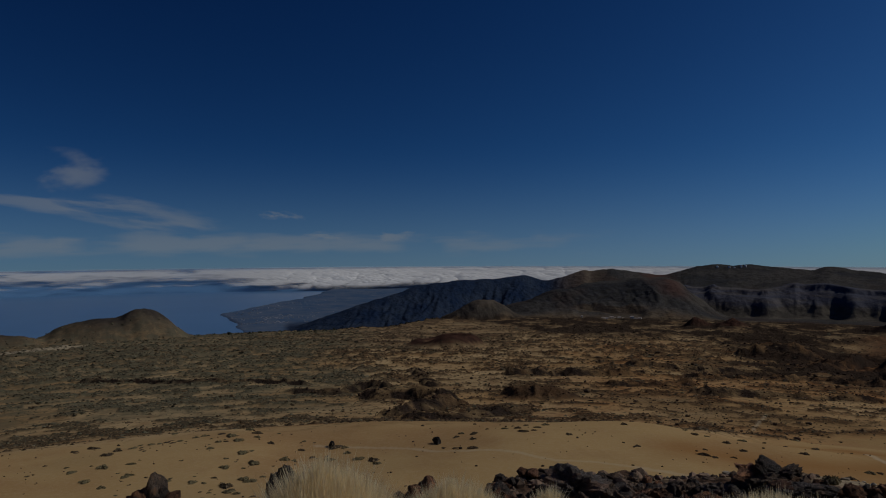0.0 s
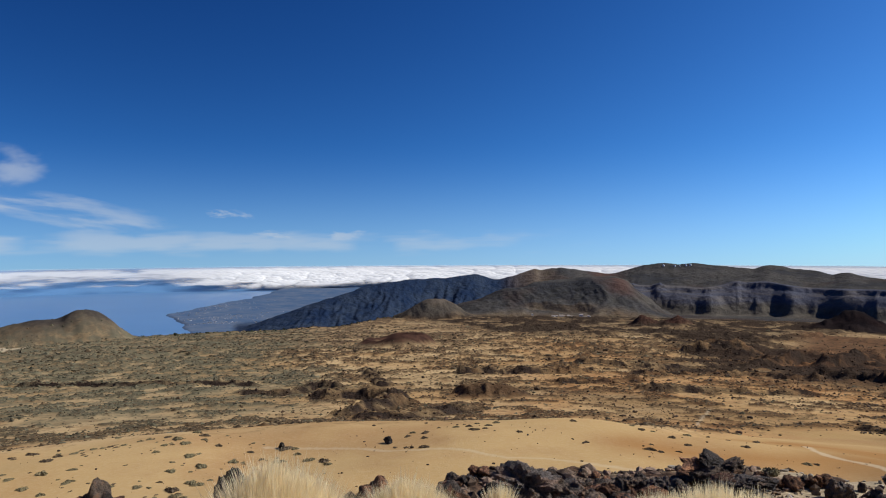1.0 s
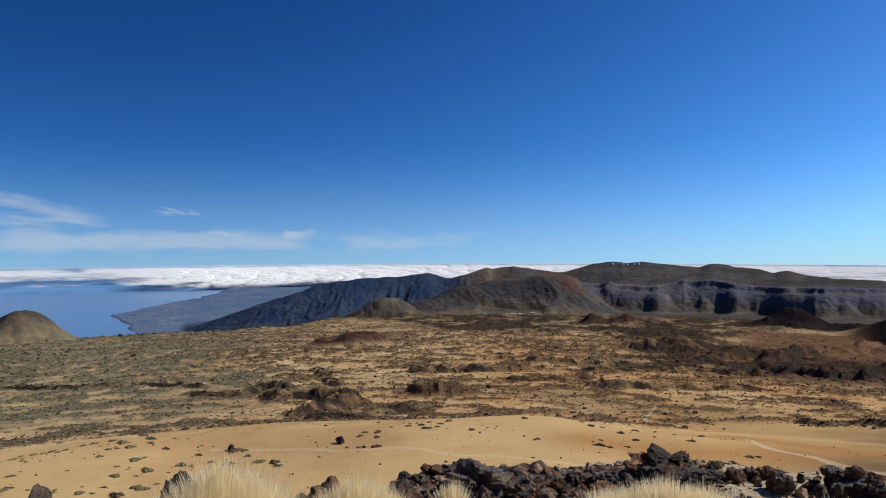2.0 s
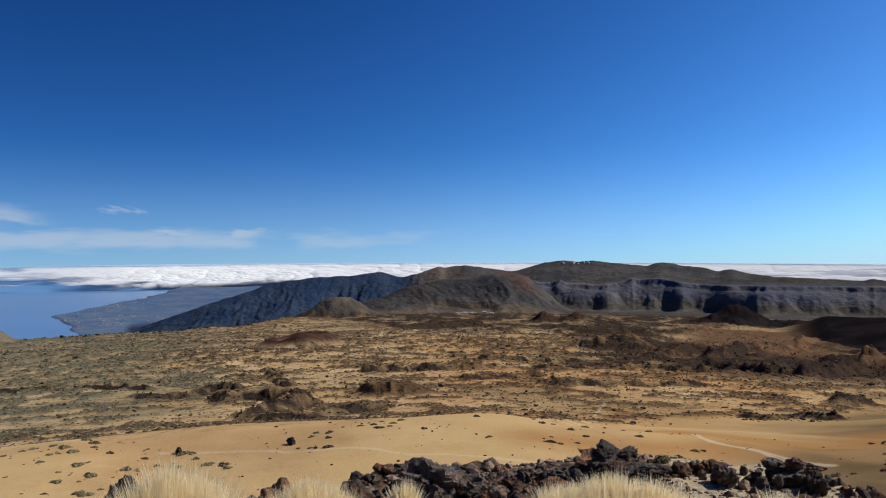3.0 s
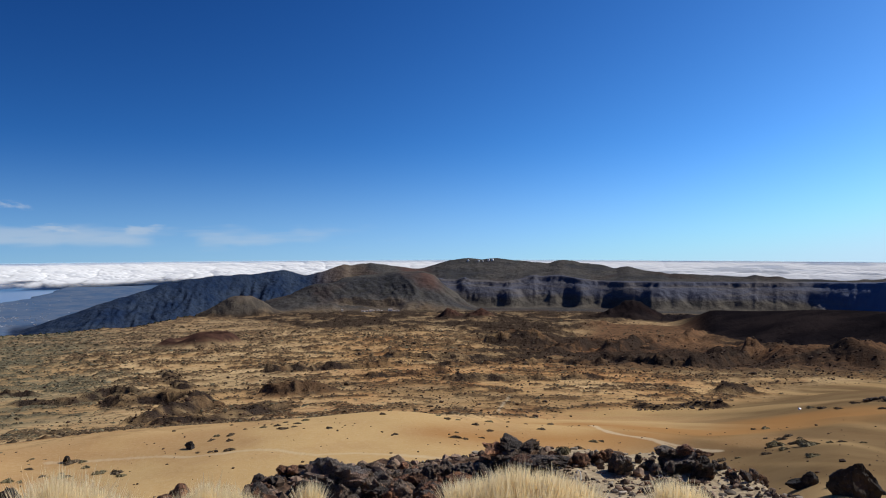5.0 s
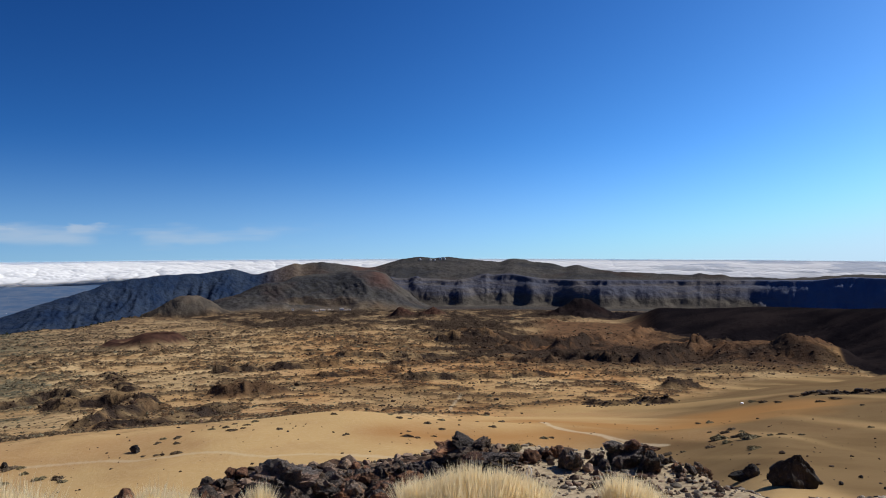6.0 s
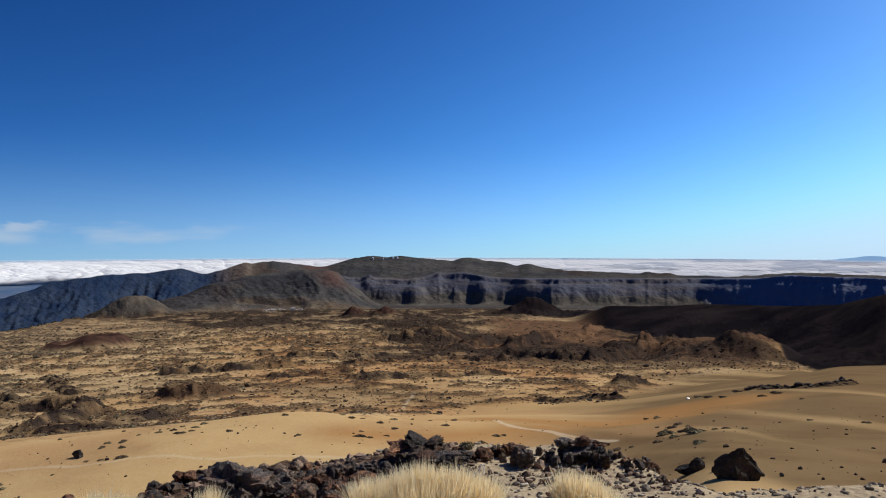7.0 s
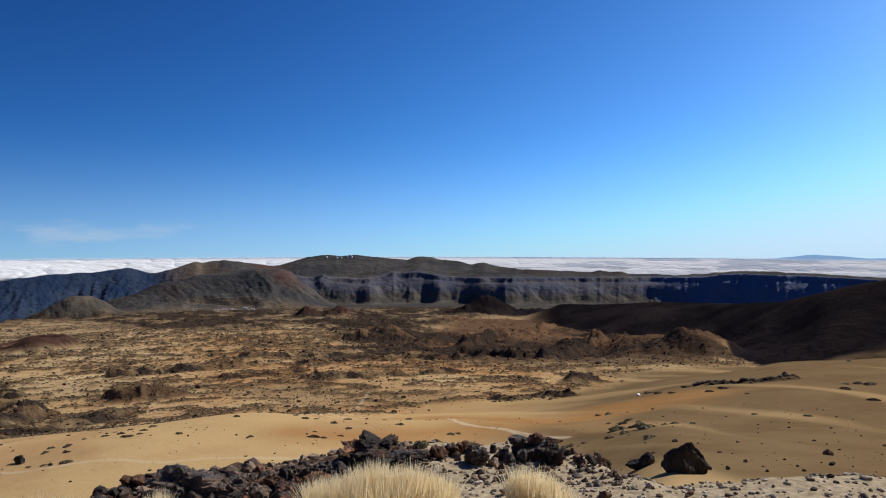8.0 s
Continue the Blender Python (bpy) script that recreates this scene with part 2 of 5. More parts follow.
def land(x, y, mid, high):
    """The same for one ring: mid, with the forms of the plain; high, with the coast and the mountain rim."""
    r = np.hypot(x, y)
    az = np.degrees(np.arctan2(x, y))
    away = np.abs((az - 14 + 180) % 360 - 180)
    azc = np.clip(az, -40, 75)
    east = ease(35, 48, azc + 2 * fbm(x, y, 120, 2))
    # the sand slope in the east ends in a crest that climbs to the right
    crest_z = EYE - 285 * np.tan(np.radians(along(SAND_TOP, azc)))
    slope_east = profile(EAST, r) + (crest_z + 38.0) * np.minimum(r / 285, 1) ** 2 * (1 - ease(290, 430, r))
    z = profile(NORTH, r) * (1 - east) + slope_east * east
    # the knoll on which the camera stands
    reach = along(KNOLL, azc) + 0.35 * fbm(x, y, 1.5, 3)
    knoll = -along(TILT, azc) * r + 0.02 * fbm(x, y, 0.5, 3)
    w = 1 - ease(0, 2.2, r - reach)
    z = z * (1 - w) + knoll * w
    sandy = 1 - ease(-12, 12, (r - along(SAND_TO, azc) - 10 * fbm(x, y, 40, 3) * (1 + ease(22, 32, azc))) / (1 + 1.6 * ease(22, 32, azc)))
    # broken ground of the plain
    far = ease(150, 320, r)
    z = z + far * (1 - ease(2100, 2400, r)) * (1 - east * (1 - ease(320, 420, r))) * np.clip(r / 500, 0.4, 2.0) * 1.9 * fbm(x, y, 90, 4)
    z = z + 0.25 * fbm(x, y, 22, 3) * ease(30, 90, r) + 0.03 * fbm(x, y, 1.6, 4) * (1 - ease(15, 30, r))
    z = z + 1.9 * fbm(x, y, 55, 3, shift=3.0) * ease(70, 110, r) * sandy * (1 - 0.5 * east)
    # long low swells of the slope
    swell = fbm(r + 14 * np.radians(azc - 45) * 10, azc * 0.9, 26, 3, shift=14.0)
    z = z + 0.12 * swell * east * ease(55, 80, r) * (1 - ease(240, 290, r))
    lava, rust, ashen, cinder, dark, reddish, forest, rocky, apron, brush, tawny = [np.zeros_like(r) for _ in range(11)]
    edge = along(EDGE, azc)
    green = (1 - ease(-13, -3, azc + 5 * fbm(x, y, 90, 2))) * far * (1 - ease(1500, 1700, r))
    if mid:
        h = {k: hill(x, y, *v[:4]) for k, v in HILLS.items()}
        for k in ("left_hill", "left_hill_low", "far_left_hill", "lobe", "lobe_two", "lobe_three", "lobe_four", "rise"):
            d = h[k] + 0.14 * fbm(x, y, HILLS[k][2] * 0.9, 3)
            rugged = 0.12 if HILLS[k][0] < -15 or k == "rise" else 0.3
            z = z + HILLS[k][4] * np.clip(1 - d * d * 0.55, 0, 1) ** 1.5 * (1.0 - 0.625 * rugged + rugged * ridged(x, y, HILLS[k][2] * 0.8, 4))
            if k == "rise":
                sandy = np.maximum(sandy, ease(420, 440, r) * (1 - ease(0.9, 1.4, d)))
            else:
                rust = np.maximum(rust, np.clip(1.35 - d, 0, 1))
        ashen = np.where(azc < -15, rust, 0.0)
        rust = np.where(azc < -15, 0.0, rust)
        for k in ("knob", "lump", "lump_head"):
            d = h[k] + 0.35 * fbm(x, y, HILLS[k][2] * 0.5, 4)
            body = 1 - ease(0.25, 1.3, d)
            z = z + HILLS[k][4] * body * (0.6 + 0.5 * ridged(x, y, HILLS[k][4] * 1.3, 4))
            lava = np.maximum(lava, (1 - ease(0.7, 1.4, d)) * (0.45 + 0.55 * ease(-0.3, 0.3, fbm(x, y, 12, 3))) * (0.7 if k == "knob" else 1.0))
            if k == "knob":
                rust = np.maximum(rust, 0.8 * (1 - ease(0.8, 1.5, d)))
        for line, half, tall in BANKS:
            d = from_line(x, y, line) / half + 0.55 * fbm(x, y, half * 2.2, 4)
            z = z + tall * (1 - ease(0.2, 1.15, d)) * (0.35 + 0.6 * ridged(x, y, half * 1.6, 5))
            # dark lava and painted shade on the downslope face, the top keeps its soil
            fall = 1 + 0.55 * half / r
            d = from_line(x * fall, y * fall, line) / half + 0.55 * fbm(x * fall, y * fall, half * 2.2, 4)
            lava = np.maximum(lava, (1 - ease(0.55, 1.1, d)) * (0.6 + 0.4 * ease(-0.3, 0.1, fbm(x, y, 9, 3))))
        # ring crater with an open side
        d = hill(x, y, 0.1, 900, 43, 52) + 0.1 * fbm(x, y, 30, 3)
        side = np.cos(np.radians(az - 1.4) * 40)
        ring = np.exp(-((d - 0.8) / 0.33) ** 2) * (0.55 + 0.45 * ease(-0.4, 0.9, side))
        z = z + 14 * ring - 3 * np.exp(-(d / 0.5) ** 2)
        cinder = np.clip(ring * 2.4, 0, 1)
        for a, rr, rad, hh in ((19.1, 1850, 40, 25), (21.6, 1830, 46, 24), (33.0, 1980, 105, 46), (3.1, 2300, 124, 66)):
            bump = cone(x, y, a, rr, rad, hh)
            bump = np.minimum(bump, 0.84 * hh) if a == 3.1 else bump
            z = z + bump
            cinder = np.maximum(cinder, np.clip(bump / hh * 3, 0, 1) * (0.0 if a == 3.1 else 1.0))
            if a == 3.1:
                reddish = np.clip(bump / hh * 2.4 - 1.4, 0, 0.6)
                apron = np.clip(bump / hh * 2.5, 0, 0.7)
        # dark field of blocky lava across the middle of the plain, and broken lava behind the sand
        field = ease(-30, 60, r - along(LAVA_FROM, azc) + 90 * fbm(x, y, 150, 5)) * (1 - ease(2250, 2450, r))
        field = field * (0.25 + 0.75 * ease(-0.45, -0.05, fbm(x, y, 60, 4, shift=9.0)))
        lava = np.maximum(lava, 0.95 * field)
        broken = ease(0.1, 0.5, fbm(x, y, 60, 4, shift=4.0)) * far * (1 - ease(700, 1000, r)) * ease(-14, -6, azc) * (1 - sandy)
        lava = np.maximum(lava, (0.2 + 0.2 * ease(8, 16, azc)) * broken)
        rough = ease(16, 23, azc) * ease(400, 560, r + 60 * fbm(x, y, 80, 3)) * (1 - ease(1000, 1200, r)) * ease(-0.38, 0.02, fbm(x, y, 42, 5, shift=7.7))
        lava = np.maximum(lava, 0.95 * rough)
        z = z + lava * far * np.clip(r / 450, 0.5, 2.2) * (3.0 * ridged(x, y, 16, 4) + 2.6 * (ridged(x, y, 6, 3) - 0.3) * (1 - ease(450, 700, r)) + 4.0 * ridged(x, y, 55, 3) * ease(700, 1200, r) - 2.0)
        # worn red-brown badlands, smooth and tawny behind
        bad = ease(25.5, 30, azc) * (1 - ease(49, 51, azc)) * ease(430, 560, r + 50 * fbm(x, y, 90, 3)) * (1 - ease(900, 1250, r))
        slant = x * 0.55 - y * 0.83
        z = z + bad * (1 - ease(43, 45, azc) * 0.7) * (9 * (ridged(slant, x * 0.35, 48, 5, shift=6.0) - 0.5) + 3 * (ridged(x, y, 20, 4) - 0.45))
        rust = np.maximum(rust, bad)
        # sunlit look of the lobes painted in: tawny tops, dark lava lower down
        lobes = 1 - ease(0.3, 1.15, np.minimum(np.minimum(h["lobe"], h["lobe_two"]), h["lobe_three"]) + 0.3 * fbm(slant, x * 0.4, 30, 4))
        tawny = np.maximum(tawny, 0.75 * lobes)
        lava = np.maximum(lava, 0.85 * bad * (1 - 0.85 * lobes) * ease(-0.15, 0.25, fbm(slant, x * 0.4, 40, 4, shift=5.0)))
        tongue = ease(28.5, 31, azc) * (1 - ease(37.5, 40, azc)) * ease(780, 880, r + 60 * fbm(x, y, 70, 3)) * (1 - ease(1500, 1800, r + 150 * fbm(x, y, 120, 3)))
        tawny = np.maximum(tawny, tongue)
        lava = lava * (1 - 0.7 * tongue * ease(-0.1, 0.2, fbm(x, y, 70, 4, shift=2.5)))
        # dark lava flank to the east; its cover also paints in its shade
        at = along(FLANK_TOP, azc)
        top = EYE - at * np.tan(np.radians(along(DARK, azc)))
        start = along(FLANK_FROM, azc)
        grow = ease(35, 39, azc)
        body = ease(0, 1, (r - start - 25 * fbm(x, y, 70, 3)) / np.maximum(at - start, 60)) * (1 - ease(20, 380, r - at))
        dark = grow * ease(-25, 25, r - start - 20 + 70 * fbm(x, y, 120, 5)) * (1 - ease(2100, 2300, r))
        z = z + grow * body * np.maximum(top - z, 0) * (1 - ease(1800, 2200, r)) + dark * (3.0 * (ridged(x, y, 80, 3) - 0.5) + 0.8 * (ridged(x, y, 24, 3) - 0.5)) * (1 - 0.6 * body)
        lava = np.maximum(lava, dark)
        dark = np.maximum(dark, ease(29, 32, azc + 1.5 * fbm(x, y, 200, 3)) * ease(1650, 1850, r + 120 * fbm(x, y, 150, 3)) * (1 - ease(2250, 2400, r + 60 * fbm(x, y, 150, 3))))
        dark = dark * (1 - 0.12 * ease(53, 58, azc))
        # low scrub in streaks, each with its heap of blown soil
        open_ground = ease(0.35, 0.85, 1 - sandy) * (1 - 0.75 * lava) * (1 - 0.8 * tawny) * (1 - cinder) * (1 - ease(0, 0.2, dark)) * (1 - 0.9 * ashen) * (1 - 0.7 * rust)
        b = fbm(x, y, 10, 4, shift=21.0) + 0.55 * fbm(x, y, 42, 3, shift=17.0) + 0.08 * green + 0.12 * ease(420, 800, r) + 0.1 * np.exp(-((r - 222) / 26) ** 2) * ease(-9, -5, azc) * (azc < 31) - 0.085 - 0.14 * (1 - ease(-9, -4, azc)) * (1 - ease(230, 330, r))
        brush = ease(0.02, 0.16, b) * ease(138, 165, r) * (1 - ease(2300, 2450, r)) * open_ground
        z = z + brush * (0.25 + 0.75 * vnoise(x / 3.1, y / 3.1)) * np.clip(r / 330, 0.5, 2.4)
    if high:
        # the plain ends in a drop to the sea in the north
        drop = ease(0, 120, r - edge)
        z = z * (1 - drop) + np.minimum(z, SEA - 14) * drop
        # coast: low land beyond the drop
        shore = np.minimum(ease(-0.5, 0.5, azc - np.interp(r, [p[0] for p in SHORE], [p[1] for p in SHORE]) + 0.5 * fbm(x, y, 220, 4)), ease(2000, 2150, r))
        low = SEA - 14 + shore * (17 + 8 * ease(3200, 4500, r) * ease(-14, -7, azc) + 3 * fbm(x, y, 200, 4))
        headland = ease(-11.2, -8.6, azc) * ease(4050, 4550, r) * (1 - ease(4600, 4800, r)) * 32
        z = np.where(r > edge + 100, np.maximum(z, low + headland * (shore > 0.5)), z)
        # mountain rim
        crest = along(CREST_R, azc) + 14 * fbm(x, y, 500, 2)
        deep = along(DEPTH, azc)
        tops = EYE - crest * np.tan(np.radians(along(SKYLINE, azc, 0.14) + 0.05 * fbm(azc * 10, azc * 0, 7, 5)))
        foot = np.maximum(z, np.where(azc < 2, SEA - 16 + 21 * ease(-12.3, -9, azc), z))
        u = np.clip((r - crest + deep) / deep, 0, 1)
        warp = 9 * fbm(x, y, 260, 3, shift=7.0)
        gully = 0.65 * ridged(azc * 30 - 62 * u + warp, r * 0.06, 40, 5) + 0.35 * ridged(azc * 30 - 30 * u + warp, r * 0.12, 12, 4, shift=3.0)
        px, py = azc * 50 + warp, r * 0.4
        soft = np.clip(u * 1.02, 0, 1) ** 0.85
        soft = soft - 0.42 * gully * np.sin(np.pi * np.clip(u, 0, 1)) ** 0.7 * (1 - 0.9 * ease(6, 11, azc))
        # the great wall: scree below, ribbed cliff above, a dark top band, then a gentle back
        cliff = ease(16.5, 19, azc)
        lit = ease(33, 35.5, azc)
        ribs = 26 * (ridged(azc * 26, r * 0.02, 16, 4, shift=8.0) - 0.5) + 12 * (ridged(azc * 26 - (r - 2800) * 0.12, r * 0.03, 6, 3, shift=1.5) - 0.5)
        wall_at = along(WALL_AT, azc) - ribs * (0.34 + 0.12 * lit) + 26 * fbm(x, y, 150, 6, shift=3.3)
        run = 190 - 34 * ease(45.5, 48, azc) - 55 * (np.exp(-((azc - 28.3) / 0.9) ** 2) + np.exp(-((azc - 31.5) / 0.9) ** 2) + 0.7 * np.exp(-((azc - 22.8) / 0.9) ** 2))
        t = np.clip((r - wall_at + run) / run, 0, 1)
        scarp = 0.32 * ease(0, 0.66, t) ** 1.2 + 0.52 * ease(0.2, 0.95, t) + 0.16 * ease(0.86, 1.0, t)
        rim = EYE - wall_at * np.tan(np.radians(along(RIM, azc)))
        up = np.clip((r - wall_at) / np.maximum(crest - wall_at, 50), 0, 1) ** 1.1
        wall = foot + (rim - foot) * scarp + (tops - rim) * up
        slope = foot + (tops - foot) * soft
        rise = slope * (1 - cliff) + wall * cliff
        body = np.sin(np.pi * np.clip(u, 0, 1))
        rise = rise + body * (1 - 0.8 * cliff) * ease(4, 10, azc) * (7 * fbm(x, y, 150, 5) + 14 * (ridged(x, y, 210, 5, shift=2.2) - 0.55))
        rise = rise + cliff * ease(0, 60, r - wall_at) * (1 - ease(-80, 0, r - crest)) * 5 * (ridged(x, y, 130, 4, shift=5.2) - 0.5)
        for k, (a, rr, wide, deep_, tall) in enumerate(SPURS):
            d = hill(x, y, a, rr, wide, deep_) + 0.3 * fbm(x, y, wide * 0.8, 4)
            rise = rise + tall * np.exp(-1.2 * d * d) * (0.75 + 0.4 * ridged(x, y, wide * 0.6, 4))
        reddish = np.maximum(reddish, (np.exp(-((azc - 17.2 + (r - 2700) * 0.002) / 1.1) ** 2) + 0.25 * np.exp(-((azc - 15.6) / 0.5) ** 2)) * ease(2480, 2560, r) * ease(-0.5, 0.3, fbm(x, y, 80, 4)))
        # a nearer brown hill stands before the wooded ridge; a dark scarp cuts its foot behind the village
        near_top = EYE - 2620 * np.tan(np.radians(along(SHOULDER, azc + 0.7 * fbm(x, y, 110, 4, shift=1.9)) + 0.06 * fbm(azc * 10, azc * 0, 12, 3)))
        cut = ease(9.6, 11.4, azc) * (1 - ease(14.8, 16, azc))
        step = 2415 + 26 * fbm(x, y, 90, 4) - 10 * (azc - 13)
        climb = ease(2290, 2620, r + 20 * fbm(px, py, 60, 3)) * (1 - cut) + cut * (0.20 * ease(0, 50, r - step) + 0.80 * ease(2330, 2640, r))
        climb = climb * (1 - 0.45 * ease(2640, 2860, r) * (1 - ease(8, 11, azc)))
        climb = climb * (1 - 0.22 * ridged(x, y, 120, 6, shift=4.0) * np.sin(np.pi * np.clip(climb, 0, 1)) ** 0.8)
        climb = climb * (1 - 0.14 * ridged(azc * 49 + (r - 2450) * 0.45 + 2 * warp, r * 0.22, 26, 5, shift=9.0) * np.sin(np.pi * np.clip(climb, 0, 1)) ** 0.8)
        near = np.where((azc > 1.0) & (azc < 24), foot + (near_top - foot) * climb, -999.0)
        is_near = (near > rise) & (r < 2900)
        rise = np.where(is_near, near, rise)
        behind = ease(0, 260, r - crest)
        rise = rise * (1 - behind) + (SEA - 16) * behind
        isle = (azc > -13) & ((r > crest - deep) | ((azc > 1.0) & (r > 2290)))
        z = np.where(isle, np.maximum(rise, np.where(r > crest, low, z)), z)
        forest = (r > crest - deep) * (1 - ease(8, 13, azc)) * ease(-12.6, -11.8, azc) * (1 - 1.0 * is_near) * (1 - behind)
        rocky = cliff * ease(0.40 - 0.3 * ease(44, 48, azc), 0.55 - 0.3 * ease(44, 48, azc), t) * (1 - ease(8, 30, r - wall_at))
        lava = np.where(r > 2350, np.maximum(lava * (1 - ease(2350, 2450, r)), 0.5 * cut * ease(-6, 4, r - step) * (1 - ease(30, 50, r - step))), lava)
        dark = np.where(r > 2350, 0.2 * cut * ease(-6, 4, r - step) * (1 - ease(40, 60, r - step)), dark)
        apron = np.maximum(apron, cliff * ease(0.0, 0.15, t) * (1 - ease(0.5, 0.7, t)) + 0.6 * np.exp(-((azc - 19.3) / 0.7) ** 2) * ease(2480, 2560, r) * (1 - ease(2700, 2800, r)))
        tawny = tawny * (1 - cliff)
    # the volcano rises behind the camera
    rear = ease(75, 130, away)
    z = z * (1 - rear) + rear * (0.34 * r * (1 - 0.35 * ease(500, 4000, r)) + np.clip(r / 90, 0, 5) * fbm(x, y, 90, 4))
    hills = ease(2150, 2450, r) * (azc > 0) * (1 - forest)
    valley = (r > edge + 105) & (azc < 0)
    gravel = np.maximum(ease(30, 43, azc + 3 * fbm(x, y, 60, 3)) * ease(40, 60, r) * (1 - ease(430, 480, r)), ease(420, 440, r) * (azc > 50)) * (1 - 0.5 * ease(0.1, 0.5, swell))
    return z, {"lava": lava, "rust": rust, "cinder": cinder, "forest": forest, "cliff": rocky, "east_haze": ease(43, 50, azc) * high, "green": green, "sandy": sandy * (1 - rear), "brush": brush, "tawny": tawny, "ruddy": 0.75 * ease(4, 15, azc + 4 * fbm(x, y, 90, 3)) * (1 - ease(36, 40, azc)) * (1 - ease(900, 1150, r)) * ease(-0.4, 0.3, fbm(x, y, 65, 4, shift=13.0)),
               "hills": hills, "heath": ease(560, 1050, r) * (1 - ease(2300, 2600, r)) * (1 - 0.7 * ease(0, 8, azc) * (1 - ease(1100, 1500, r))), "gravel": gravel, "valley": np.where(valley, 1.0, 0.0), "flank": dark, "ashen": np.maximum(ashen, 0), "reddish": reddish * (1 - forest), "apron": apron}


def ground_at(x, y):
    return float(relief(np.array([x], float), np.array([y], float))[0][0])

# ---------------------------------------------------------------- materials
def material(name, rough=0.9):
    m = bpy.data.materials.new(name)
    m.use_nodes = True
    add = nodes_of(m.node_tree)
    surf = add("ShaderNodeBsdfPrincipled", Roughness=rough)
    surf.inputs["Specular IOR Level"].default_value = 0.2
    end = add("ShaderNodeOutputMaterial")
    m.node_tree.links.new(surf.outputs[0], end.inputs["Surface"])
    return m, add, m.node_tree.links.new, surf


def grain(add, link, scale, detail=5.0, rough=0.6, where=None, stretch=None):
    tex = add("ShaderNodeTexNoise", Scale=scale, Detail=detail, Roughness=rough)
    if where is not None:
        if stretch:
            mp = add("ShaderNodeMapping")
            mp.inputs["Scale"].default_value = stretch
            link(where, mp.inputs["Vector"])
            where = mp.outputs[0]
        link(where, tex.inputs["Vector"])
    return tex.outputs["Fac"]


def span(add, link, value, a, b, c=0.0, d=1.0):
    n = add("ShaderNodeMapRange")
    n.interpolation_type = "SMOOTHSTEP"
    for i, v in zip((1, 2, 3, 4), (a, b, c, d)):
        n.inputs[i].default_value = v
    link(value, n.inputs[0])
    return n.outputs[0]


def maths(add, link, kind, a, b):
    n = add("ShaderNodeMath")
    n.operation = kind
    for i, v in enumerate((a, b)):
        if isinstance(v, (int, float)):
            n.inputs[i].default_value = v
        else:
            link(v, n.inputs[i])
    return n.outputs[0]


def blend(add, link, fac, a, b):
    n = add("ShaderNodeMix")
    n.data_type = "RGBA"
    for socket, v in ((n.inputs[0], fac), (n.inputs[6], a), (n.inputs[7], b)):
        if isinstance(v, tuple):
            socket.default_value = (*v, 1)
        elif isinstance(v, (int, float)):
            socket.default_value = v
        else:
            link(v, socket)
    return n.outputs[2]


def bump(add, link, surf, height, strength, distance):
    b = add("ShaderNodeBump", Strength=strength, Distance=distance)
    link(height, b.inputs["Height"])
    link(b.outputs[0], surf.inputs["Normal"])


